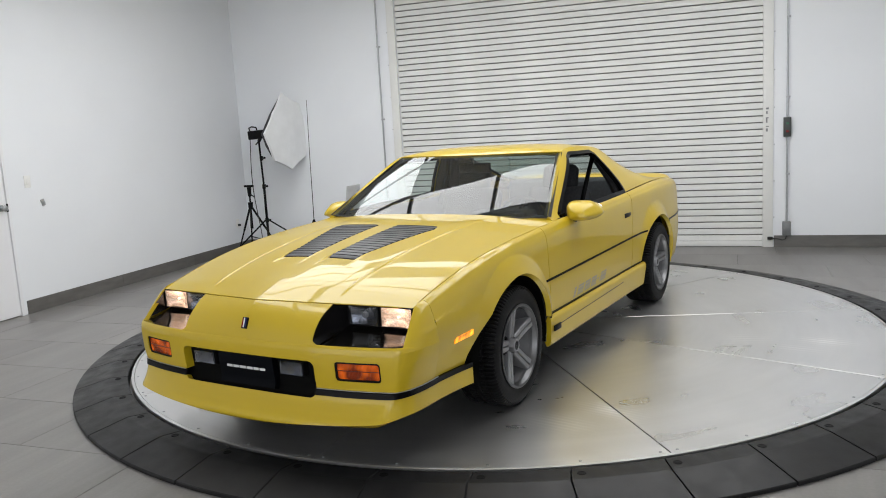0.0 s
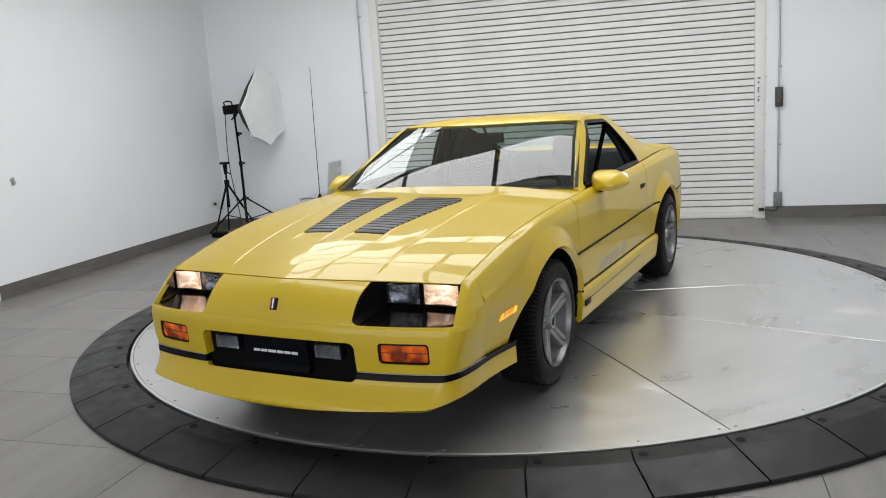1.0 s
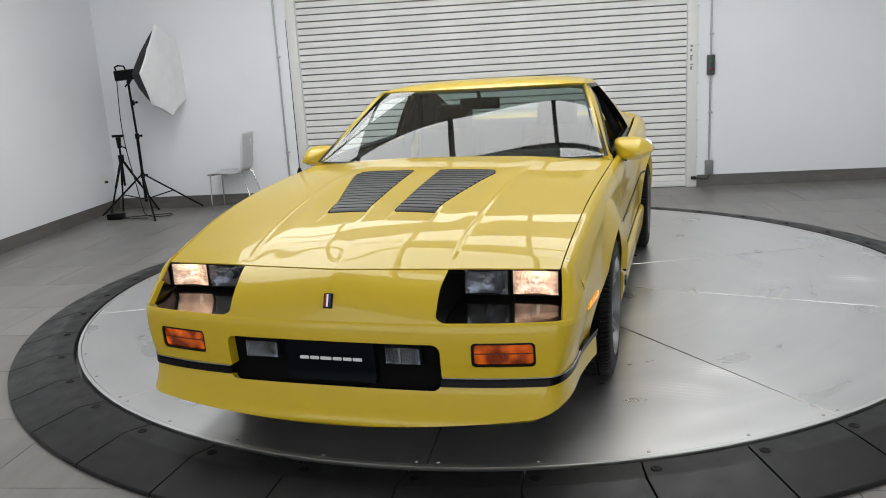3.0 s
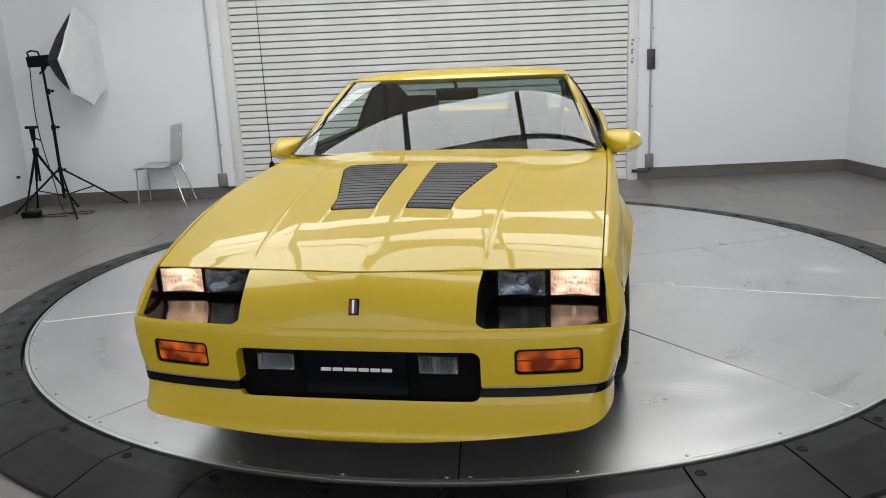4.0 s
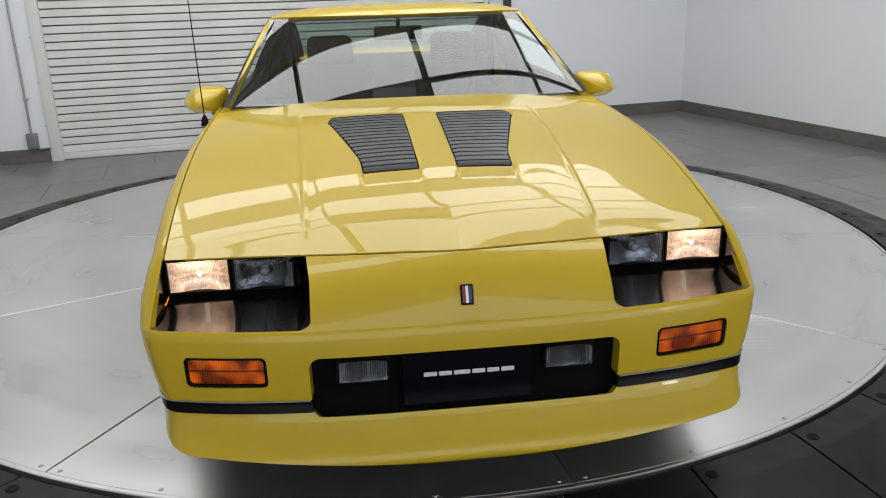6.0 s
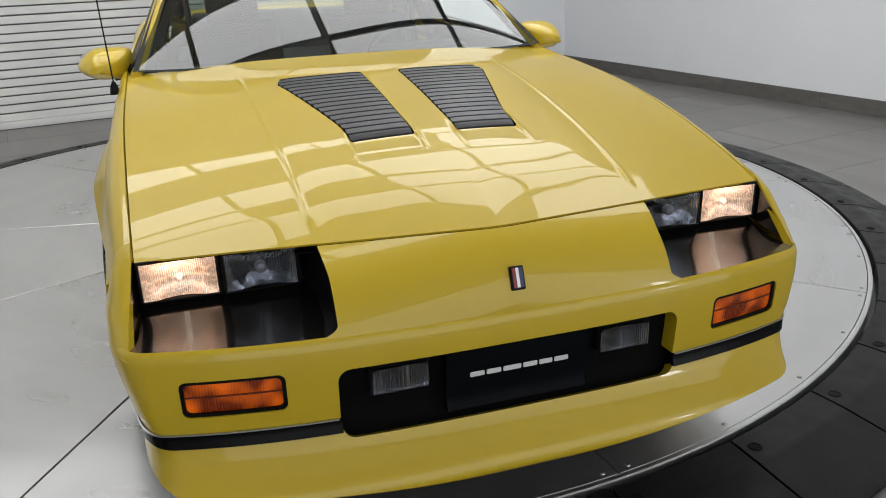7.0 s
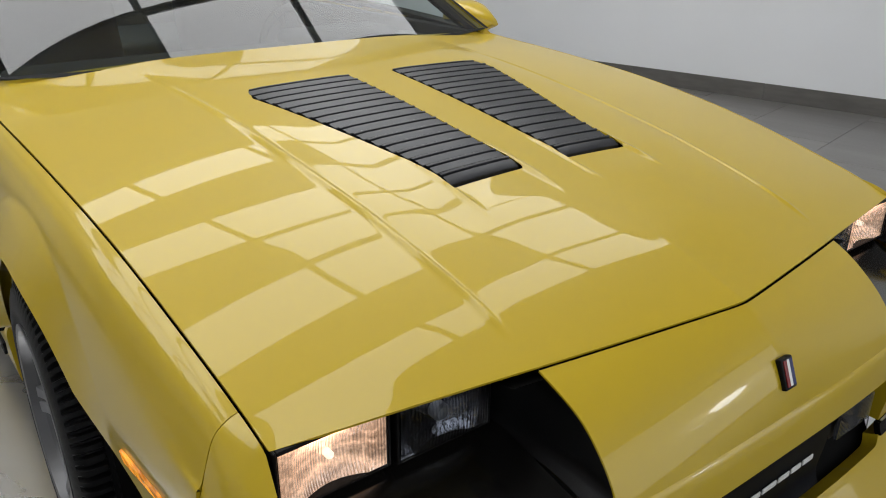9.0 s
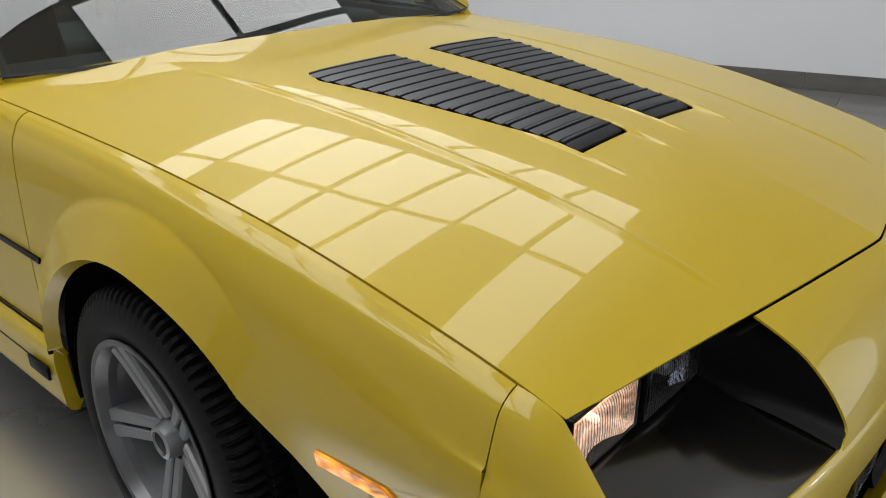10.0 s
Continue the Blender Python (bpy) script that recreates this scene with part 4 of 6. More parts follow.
def hood_z(x, y):
    e = edge_curve(y)
    xs, zs = e[..., 0], e[..., 1]
    zc = centre_line(y)
    u = np.abs(x) / xs
    z = zc - (zc - zs) * u ** (1.0 + 1.4 * ramp(y, -1.1, -0.5))
    xc = 0.418 + 0.062 * (y + 0.826) / 1.19
    rise = ramp(y, -0.96, -0.55) * (1 - 0.75 * ramp(y, 0.22, 0.62))
    t = np.clip((xc - np.abs(x)) / 0.12, 0, 1)
    z = z + 0.0072 * rise * (1 - (1 - t) ** 2.3)
    fade = ramp(y, -0.86, -0.80) * (1 - ramp(y, 0.15, 0.42))
    z = z + 0.0040 * np.exp(-((np.abs(x) - xc + 0.006) / 0.0065) ** 2) * fade
    z = z + 0.0016 * np.exp(-(np.abs(x) / 0.02)) * (1 - ramp(y, -0.95, -0.62))
    # slight ridge along the middle and a hollow inside each crease
    ax = np.abs(x)
    v = ax / 0.82
    r1, r2 = ramp(y, -0.97, -0.80), ramp(y, -0.80, -0.58)
    spans = ((1 - r1, (-0.0119, -0.0111, 0.0089, -0.0005)), (r1 * (1 - r2), (-0.0041, -0.0045, 0.0054, -0.0025)), (r2 * (1 - ramp(y, -0.55, 0.1)), (-0.0102, -0.0085, 0.0060, -0.0022)))
    for w, (ridge, swell, wave, hollow) in spans:
        z = z + w * (1 - v) * (ridge * (np.sqrt(x * x + 0.000225) - 0.015) + swell * v * v + wave * v * (1 - 2 * v))
        z = z + w * hollow * np.exp(-((ax - 0.3) / 0.12) ** 2)
    for yb, wide, high in ((-0.78, 0.08, 0.0027), (-0.64, 0.09, 0.0021), (-0.48, 0.11, 0.0021)):
        z = z + high * np.exp(-((y - yb) / wide) ** 2) * (1 - v * v)
    scoop = ramp(y, -0.60, -0.49) * (1 - ramp(y, -0.49, -0.44)) * ramp(ax, 0.052, 0.064) * (1 - ramp(ax, 0.236, 0.248))
    lips = np.exp(-((ax - 0.056) / 0.006) ** 2) + np.exp(-((ax - 0.246) / 0.006) ** 2)
    return z - 0.005 * scoop + 0.003 * lips * ramp(y, -0.62, -0.52) * (1 - ramp(y, -0.44, -0.32))


def S_hood(a, b):
    return np.stack([a, b, hood_z(a, b)], -1)


VENT = [(0.064, -0.486), (0.237, -0.488), (0.247, -0.36), (0.335, 0.02), (0.356, 0.105), (0.340, 0.152), (0.068, 0.164)]


def keep_hood(P):
    x, y = np.abs(P[..., 0]), P[..., 1]
    d = np.minimum(y - hood_front(x), edge_curve(y)[..., 0] - 0.003 - x)
    d = np.minimum(d, hood_rear(x) - y)
    return np.minimum(d, poly_sdf(x, y, VENT, 0.004))


skin("hood", S_hood, (-0.87, 0.87), (-1.0, 0.72), 436, 190, M_YELLOW, car, keep_hood, 0.005, label="glossy yellow bonnet with raised creases")


def catmull(pts, v):
    """Points: list of arrays (..., 2); v in 0..1."""
    n = len(pts) - 1
    P = np.stack([2 * pts[0] - pts[1], *pts, 2 * pts[-1] - pts[-2]])
    u = np.clip(v, 0, 1) * n
    i = np.minimum(u.astype(int), n - 1)
    t = (u - i)[..., None]
    take = lambda k: np.take_along_axis(P, (i + k)[None, ..., None].repeat(2, -1), 0)[0]
    a, b, c, d = take(0), take(1), take(2), take(3)
    return 0.5 * (2 * b + (c - a) * t + (2 * a - 5 * b + 4 * c - d) * t * t + (3 * b - a - 3 * c + d) * t ** 3)


def S_side(y, v, out=0.0):
    e = edge_curve(y)
    xs, zs, xm = e[..., 0] + 0.002, e[..., 1], widest(y)
    k = xm - xs
    pts = [np.stack(p, -1) for p in ((xs, zs), (xs + 0.25 * k, zs - 0.007), (xs + 0.54 * k, zs - 0.027), (xs + 0.83 * k, zs - 0.085), (xm - 0.002, 0.62 + 0 * y), (xm, 0.52 + 0 * y),
                                     (xm - 0.006, 0.42 + 0 * y), (xm - 0.02, 0.32 + 0 * y), (xm - 0.045, 0.2 + 0 * y))]
    q = catmull(pts, np.broadcast_to(v, y.shape))
    x, z = q[..., 0], q[..., 1]
    x = x - 0.026 * ramp(-y, 0.20, 0.65) * ramp(0.60 - z, 0.0, 0.18)
    for yc in AXLES:
        r = np.hypot(y - yc, np.maximum(z - WHEEL_Z, 0) + 0.12 * np.minimum(z - WHEEL_Z, 0))
        full = ramp(y - yc, -0.46, -0.06)
        x = x + full * (0.040 * np.clip((0.480 - r) / 0.097, 0, 1) + 0.003 * (1 - ramp(r, 0.468, 0.482))) * ramp(zs - z, 0.02, 0.09)
    return np.stack([x + out, y, z], -1)


def arch(P, yc, R=0.383):
    d = np.hypot(P[..., 1] - yc, np.maximum(P[..., 2] - WHEEL_Z, 0)) - R
    if yc < 1:
        k = R - 0.383
        d = np.minimum(d, poly_sdf(P[..., 1], P[..., 2], [(0.1, 0.45), (-0.262, 0.586), (-0.398, 0.478), (-0.485, 0.39), (-0.53, 0.30), (0.1, 0.30)], 0.012 + k))
    return d


FASCIA_Y = -0.765
for mirror in (False, True):
    skin("fender", S_side, (FASCIA_Y - 0.02, 0.46), (0, 1), 220, 130, M_YELLOW, car, mirror=mirror, thick=0.03,
         keep=lambda P: np.minimum(np.minimum(arch(P, AXLES[0]), P[..., 1] - FASCIA_Y), np.minimum(0.432 - P[..., 1], P[..., 2] - np.where(P[..., 1] < 0, 0.36, 0.392))))
    dr = skin("car_door", S_side, (0.40, 2.04), (0, 1), 110, 60, M_YELLOW, car, mirror=mirror, thick=0.02, label="yellow door with its window lowered",
              keep=lambda P: np.minimum(np.minimum(P[..., 1] - 0.437, 2.0 - 0.10 * (0.75 - P[..., 2]) - P[..., 1]), P[..., 2] - 0.392))
    skin("quarter_panel", S_side, (1.9, 3.74), (0, 1), 240, 110, M_YELLOW, car, mirror=mirror, thick=0.03,
         keep=lambda P: np.minimum(np.minimum(arch(P, AXLES[1]), P[..., 1] - 2.005 + 0.10 * (0.75 - P[..., 2])), P[..., 2] - np.where(P[..., 1] < 2.4, 0.392, 0.25)))
    # door handle
    sx = -1 if mirror else 1
    hx = float(S_side(np.array([1.92]), np.array([0.32]))[0, 0])
    bmh = box_bm(-0.012, 0.006, -0.075, 0.075, -0.020, 0.020, 0.006, 2, m=Matrix.Translation((sx * (hx + 0.004), 1.90, 0.778)))
    part("door_handle", bmh, M_BLACK, dr, "black pull handle")
    # thin black body-side moulding
    mould = lambda y: 0.588 + 0.0115 * (y - 0.38)
    skin("side_moulding", lambda a, b: S_side(a, b, 0.005), (0.36, 3.6), (0, 1), 160, 260, M_RUBBERTRIM, car, mirror=mirror, thick=0.006,
         keep=lambda P: np.minimum(0.0062 - np.abs(P[..., 2] - mould(P[..., 1])), np.minimum(arch(P, AXLES[1], 0.40), P[..., 1] - 0.385)))
    skin("sill_strip", lambda a, b: S_side(a, b, 0.002), (0.3, 2.3), (0.4, 1), 120, 150, M_RUBBERTRIM, car, mirror=mirror, thick=0.01,
         keep=lambda P: np.minimum(0.0065 - np.abs(P[..., 2] - 0.386), np.minimum(arch(P, AXLES[1], 0.39), arch(P, AXLES[0], 0.39))))

    def S_skirt(y, v):
        xm = widest(y)
        pts = [np.stack(p, -1) for p in ((xm - 0.006, 0.379 + 0 * y), (xm + 0.010, 0.37 + 0 * y), (xm + 0.016, 0.345 + 0 * y), (xm + 0.012, 0.28 + 0 * y), (xm + 0.004, 0.215 + 0 * y), (xm - 0.02, 0.198 + 0 * y))]
        q = catmull(pts, np.broadcast_to(v, y.shape))
        return np.stack([q[..., 0], y, q[..., 1]], -1)
    sk = skin("side_skirt", S_skirt, (0.30, 2.24), (0, 1), 90, 24, M_YELLOW, car, mirror=mirror, thick=0.03,
              keep=lambda P: np.minimum(np.minimum(arch(P, AXLES[0], 0.385), P[..., 1] - 0.392 - 0.05 * (0.38 - P[..., 2])), 2.2 + 0.25 * (P[..., 2] - 0.2) - P[..., 1]))
    skin("skirt_groove", lambda a, b: S_skirt(a, b) + np.array([0.0012, 0, 0]), (0.52, 1.70), (0, 1), 60, 220, M_BLACK, sk, mirror=mirror, thick=0.002,
         keep=lambda P: 0.0022 - np.abs(P[..., 2] - 0.310 - 0.012 * (P[..., 1] - 0.52)))
    part("badge", box_bm(-0.004, 0.004, -0.05, 0.05, -0.017, 0.017, 0.003, 2, m=Matrix.Translation((sx * (0.9145 + 0.017), 0.47, 0.305))), M_BLACK, sk, "small dark badge plate")
    # slanted bars of the door decal
    bmd = bmesh.new()
    for u, w in ((0.0, 0.035), (0.065, 0.10), (0.185, 0.10), (0.305, 0.095), (0.42, 0.03), (0.475, 0.11)):
        y0 = 0.79 + u
        for za, zb in (((0.428, 0.438),) if w < 0.032 else ((0.405, 0.4195), (0.422, 0.446), (0.4485, 0.463))):
            vs = []
            for yy, zz in ((y0, za), (y0 + w, za), (y0 + w, zb), (y0, zb)):
                yy += 0.5 * (zz - 0.405)
                zz += 0.02 * (yy - 0.8)
                xx = float(np.interp(zz, [0.32, 0.42, 0.52], [widest(yy) - 0.02, widest(yy) - 0.006, widest(yy)])) + 0.0012
                vs.append(bmd.verts.new((sx * xx, yy, zz)))
            bmd.faces.new(vs)
    part("door_decal", bmd, M_DECAL, dr, "muted grey graphic bars", smooth=False)

# ---- front fascia ----
front_y = smooth_curve([(0.192, -1.146), (0.202, -1.160), (0.216, -1.166), (0.235, -1.160), (0.27, -1.132), (0.31, -1.104), (0.338, -1.091), (0.365, -1.083), (0.42, -1.089), (0.49, -1.093), (0.528, -1.091),
                        (0.545, -1.088), (0.557, -1.083), (0.563, -1.077)])
side_x = smooth_curve([(0.192, 0.838), (0.212, 0.842), (0.222, 0.844), (0.27, 0.844), (0.31, 0.843), (0.338, 0.842), (0.365, 0.846), (0.42, 0.858), (0.49, 0.874), (0.528, 0.879), (0.545, 0.880), (0.557, 0.877), (0.563, 0.872)])


def S_front(s, z, out=0.0):
    """Wraps round the nose: s runs from the middle to the side, z is the height."""
    s, z = np.broadcast_arrays(s, z)
    yf, xg = front_y(z), side_x(z)
    sg, a = np.sign(s), np.abs(s)
    xe = 0.79 - 0.06 * (1 - ramp(z, 0.25, 0.42))
    ye = yf + 0.062 * (xe / 0.735) ** 3
    slope = 0.186 * xe ** 2 / 0.735 ** 3
    cx, cy = xg, ye + slope * (xg - xe)
    t = np.clip((a - xe) / (1.10 - xe), 0, 1)
    bx = (1 - t) ** 2 * xe + 2 * t * (1 - t) * cx + t * t * xg
    by = (1 - t) ** 2 * ye + 2 * t * (1 - t) * cy + t * t * FASCIA_Y
    x = np.where(a < xe, a, bx)
    y = np.where(a < xe, yf + 0.062 * (a / 0.735) ** 3, by)
    y = np.where(a > 1.10, FASCIA_Y + (a - 1.10), y)
    x = x + out * ramp(a, 0.5, 0.95) + 0.044 * (np.clip(a - 1.10, 0, 1) / 0.33) ** 1.6
    y = y - out * (1 - ramp(a, 0.6, 1.0))
    return np.stack([sg * x, y, z], -1)


def rrect(px, pz, x0, x1, z0, z1, r):
    return poly_sdf(px, pz, [(x0 + r, z0 + r), (x1 - r, z0 + r), (x1 - r, z1 - r), (x0 + r, z1 - r)], r)


GRILLE = (-0.414, 0.414, 0.322, 0.489)
SIGNAL = (0.522, 0.738, 0.408, 0.497)


def keep_bumper(P):
    x, z, y = P[..., 0], P[..., 2], P[..., 1]
    d = np.minimum(rrect(x, z, *GRILLE, 0.03), rrect(np.abs(x), z, *SIGNAL, 0.016))
    return np.minimum(np.where(y < -0.95, d, 0.1), z - 0.366)


fascia = skin("front_bumper", S_front, (-1.10, 1.10), (0.34, 0.563), 280, 66, M_YELLOW, car, keep_bumper, 0.045, label="smooth yellow bumper cover")


def S_front_dam(s, z):
    z = np.maximum(z, 0.194 + 0.0 * s)
    up = 0.062 * np.minimum(np.abs(s) / 0.92, 1)
    return S_front(s, z + up * (0.338 - z) / 0.144)


skin("air_dam", S_front_dam, (-1.395, 1.395), (0.194, 0.338), 281, 44, M_YELLOW, car, lambda P: np.where(P[..., 1] < -0.95, rrect(P[..., 0], P[..., 2], -0.414, 0.414, 0.322, 0.489, 0.03), 0.1), 0.03, label="deep yellow front air dam")
for mirror in (False, True):
    skin("bumper_strip", lambda s, z: S_front(s, z, 0.006), (0.40, 1.39), (0.334, 0.372), 120, 40, M_RUBBERTRIM, car, thick=0.012, mirror=mirror,
         keep=lambda P: np.minimum(0.013 - np.abs(P[..., 2] - 0.3505), np.where(P[..., 1] < -1.0, np.abs(P[..., 0]) - 0.412, 0.1)), label="black rubber bumper strip")
    skin("strip_pinline", lambda s, z: S_front(s, z, 0.0065), (0.40, 1.12), (0.355, 0.376), 120, 30, M_GALV, car, thick=0.004, mirror=mirror,
         keep=lambda P: np.minimum(0.0014 - np.abs(P[..., 2] - 0.3670), np.where(P[..., 1] < -1.0, np.abs(P[..., 0]) - 0.418, 0.1)), label="thin silver line")


def S_nose(x, q):
    top = np.stack([x, hood_front(x) - 0.0035, hood_z(x, hood_front(x) + 0.002) - 0.0050], -1)
    low = S_front(x, 0.560 + 0 * x)
    low = np.stack([x, low[..., 1], 0.560 + 0 * x], -1)
    q_ = q[..., None]
    P = top * (1 - q_) + low * q_
    b = 4 * q * (1 - q)
    return P + np.stack([0 * x, -0.020 * b, 0.013 * b], -1)


def nose_edge(z):
    return 0.401 + 0.009 * ramp(z, 0.66, 0.72) + 0.045 * (1 - ramp(z, 0.552, 0.590)) ** 2


skin("nose_panel", S_nose, (-0.5, 0.5), (0, 1), 120, 40, M_YELLOW, car, thick=0.004,
     keep=lambda P: nose_edge(P[..., 2]) - np.abs(P[..., 0]), label="yellow nose panel between the lamps")


def S_corner(w, u):
    """Between the lamp recess and the front wing."""
    A0, A1 = np.array([0.803, -0.838, 0.701]), np.array([0.826, -0.978, 0.561])
    w_ = w[..., None]
    A = A0 * (1 - w_) + A1 * w_
    zt = edge_curve(np.array(FASCIA_Y))[1]
    zz = zt * (1 - w) + 0.561 * w
    tab = S_side(np.full(200, FASCIA_Y), np.linspace(0, 1, 200))
    xx = np.interp(-zz, -tab[:, 2], tab[:, 0])
    D = np.stack([xx, np.full(w.shape, FASCIA_Y - 0.002), zz], -1)
    flat = 1 - ramp(w, 0.0, 0.3)
    Mx = (1 - flat) * np.maximum(D[..., 0] + 0.004, A[..., 0] + 0.03) + flat * ((A[..., 0] + D[..., 0]) / 2 + 0.002)
    M = np.stack([Mx, A[..., 1] * 0.85 + D[..., 1] * 0.15, (A[..., 2] + D[..., 2]) / 2 + 0.004 * (1 - w)], -1)
    t = u[..., None]
    P = (1 - t) ** 2 * A + 2 * t * (1 - t) * M + t * t * D
    # the foot runs smoothly into the bumper cover
    foot = S_front(0.862 + 0.238 * u, np.full(u.shape, 0.541)) + np.stack([0.0008 + 0 * u, -0.0006 * (1 - u), 0 * u], -1)
    g = ramp(w, 0.40, 1.0)[..., None]
    return P * (1 - g) + foot * g


for mirror in (False, True):
    skin("fascia_corner", S_corner, (0, 1), (0, 1), 30, 36, M_YELLOW, car, None, 0.02, mirror=mirror, label="rounded yellow corner beside the lamps")

# near-black sheet that paints the shade in the gap under the bonnet edge
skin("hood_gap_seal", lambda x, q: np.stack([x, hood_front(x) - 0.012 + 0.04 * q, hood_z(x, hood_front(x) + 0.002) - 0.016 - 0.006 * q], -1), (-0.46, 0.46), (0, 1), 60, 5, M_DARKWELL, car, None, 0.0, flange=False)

# ---- lamps ----
def quad_bm(*quads):
    bm = bmesh.new()
    for q in quads:
        bm.faces.new([bm.verts.new(p) for p in q])
    bmesh.ops.remove_doubles(bm, verts=bm.verts, dist=1e-5)
    return bm


def rounded_plate(w, h, d, r, seg=5):
    """A plate in x and z with rounded corners, front at -d."""
    bm = bmesh.new()
    pts = []
    for cx, cz, a0 in ((w / 2 - r, h / 2 - r, 0), (-w / 2 + r, h / 2 - r, 90), (-w / 2 + r, -h / 2 + r, 180), (w / 2 - r, -h / 2 + r, 270)):
        for k in range(seg + 1):
            a = radians(a0 + 90 * k / seg)
            pts.append((cx + r * math.cos(a), cz + r * math.sin(a)))
    back = [bm.verts.new((x, 0, z)) for x, z in pts]
    mid = [bm.verts.new((x, -d * 0.75, z)) for x, z in pts]
    k = min(0.004, r * 0.5)
    front = [bm.verts.new((x * (1 - 2 * k / w), -d, z * (1 - 2 * k / h))) for x, z in pts]
    n = len(pts)
    for a, b in ((back, mid), (mid, front)):
        for i in range(n):
            bm.faces.new((a[i], a[(i + 1) % n], b[(i + 1) % n], b[i]))
    bm.faces.new(front)
    bm.faces.new(back[::-1])
    return bm


for sx in (1, -1):
    mx = Matrix.Diagonal((sx, 1, 1, 1))
    bucket = new("headlamp_bucket")
    bucket.parent = car
    bucket["label"] = "black recess holding two square headlamps"
    n = 10
    P2, P3, P4 = (0.395, -1.060, 0.5575), (0.824, -0.973, 0.5590), (0.802, -0.832, 0.699)
    B1, B2, B3, B4 = (0.430, -0.81, 0.716), (0.410, -0.81, 0.598), (0.797, -0.813, 0.598), (0.797, -0.813, 0.705)
    bm = bmesh.new()
    grid = []
    for i in range(n + 1):
        u = i / n
        row = []
        for j in range(n + 1):
            w = j / n
            f = Vector(P2).lerp(Vector(P3), u)
            f.y = float(S_front(np.array(f.x), np.array(0.56))[1]) + 0.004 if f.x < 0.79 else f.y
            b = Vector(B2).lerp(Vector(B3), u)
            p = f.lerp(b, w)
            p.z += -0.014 * math.sin(math.pi * w)
            row.append(bm.verts.new(p))
        grid.append(row)
    for i in range(n):
        for j in range(n):
            bm.faces.new((grid[i][j], grid[i + 1][j], grid[i + 1][j + 1], grid[i][j + 1]))
    bm.transform(mx)
    part("recess_floor", bm, M_GLOSSBLACK, bucket, "sloping semi-gloss black shelf")
    bm = quad_bm((P4, P3, B3, B4))
    bm.transform(mx)
    part("recess_side", bm, M_GLOSSBLACK, bucket, smooth=False)
    bm = quad_bm((B1, B2, B3, B4))
    bm.transform(mx)
    part("recess_back", bm, M_BLACK, bucket, smooth=False)

    def S_recess(q, v):
        z = S_nose(0.40 + 0 * q, q)[..., 2]
        e = S_nose(nose_edge(z), q) - np.array([0.0012, 0, 0.001])
        k = np.stack([0.452 - 0.012 * q, -0.80 + 0 * q, 0.725 - 0.150 * q], -1)
        w = v[..., None]
        return e + (k - e) * w - np.stack([0.02 * 4 * v * (1 - v), 0 * v, 0 * v], -1)
    skin("recess_wall", S_recess, (0, 1), (0, 1), 24, 12, M_BLACK, bucket, None, 0.0, mirror=sx < 0, flange=False)
    for x0, x1, lit in ((0.628, 0.792, True), (0.452, 0.612, False)):
        w, h, cz, yf = x1 - x0, 0.088, 0.652, (-0.842 if lit else -0.848)
        t = mx @ Matrix.Translation(((x0 + x1) / 2, yf, cz))
        hl_parent = bucket
        bm = bmesh.new()
        for x_0, x_1, z_0, z_1 in ((-w / 2 - 0.005, -w / 2, -h / 2 - 0.004, h / 2 + 0.006), (w / 2, w / 2 + 0.005, -h / 2 - 0.004, h / 2 + 0.006), (-w / 2, w / 2, h / 2, h / 2 + 0.006), (-w / 2, w / 2, -h / 2 - 0.004, -h / 2)):
            box_bm(x_0, x_1, -0.002, 0.038, z_0, z_1, 0.0015, 1, bm=bm)
        bm.transform(t)
        part("lamp_bezel", bm, M_BLACK, hl_parent)
        bm = bmesh.new()
        nx, nz = 26, 16
        g = []
        for i in range(nx + 1):
            row = []
            for k in range(nz + 1):
                u, v = i / nx * 2 - 1, k / nz * 2 - 1
                y = -0.004 - 0.008 * (1 - u * u) * (1 - v * v) ** 0.5
                row.append(bm.verts.new((u * w / 2, y, v * h / 2)))
            g.append(row)
        for i in range(nx):
            for k in range(nz):
                bm.faces.new((g[i][k], g[i + 1][k], g[i + 1][k + 1], g[i][k + 1]))
        bm.transform(t)
        part("headlamp_lens", bm, M_FLUTED, hl_parent, "glowing warm square headlamp with fluted glass" if lit else "clear unlit square headlamp with fluted glass")
        bm = bmesh.new()
        g = []
        for i in range(17):
            row = []
            for k in range(13):
                u, v = i / 8 - 1, k / 6 - 1
                row.append(bm.verts.new((u * w * 0.49, 0.025 - min(0.025, ((u * w * 0.49) ** 2 + (v * h * 0.49) ** 2) / 0.17), v * h * 0.49)))
            g.append(row)
        for i in range(16):
            for k in range(12):
                bm.faces.new((g[i][k], g[i + 1][k], g[i + 1][k + 1], g[i][k + 1]))
        bm.transform(t)
        part("reflector", bm, M_LAMPON if lit else M_REFLECTOR, hl_parent, "warm glowing reflector bowl" if lit else "mirrored reflector bowl")
        bm = revolve_bm([(0.001, 0.006), (0.004, 0.007), (0.006, 0.010), (0.006, 0.0225)] if lit else [(0.001, 0.0), (0.010, 0.001), (0.014, 0.006), (0.014, 0.026)], 16)
        bm.transform(t @ Matrix.Translation((0, 0.004, 0)) @ Matrix.Rotation(radians(90), 4, "Z"))
        part("bulb" if lit else "bulb_shield", bm, M_BULB if lit else M_GALV, hl_parent)
    # direction indicator in the bumper
    sig = new("indicator_lamp")
    sig.parent = car
    sig["label"] = "amber indicator lamp set in the bumper"
    x0, x1, z0, z1 = SIGNAL
    S_loc = lambda a, b, o=0.0: S_front(a, b, 0.0) + np.array([0, o, 0])
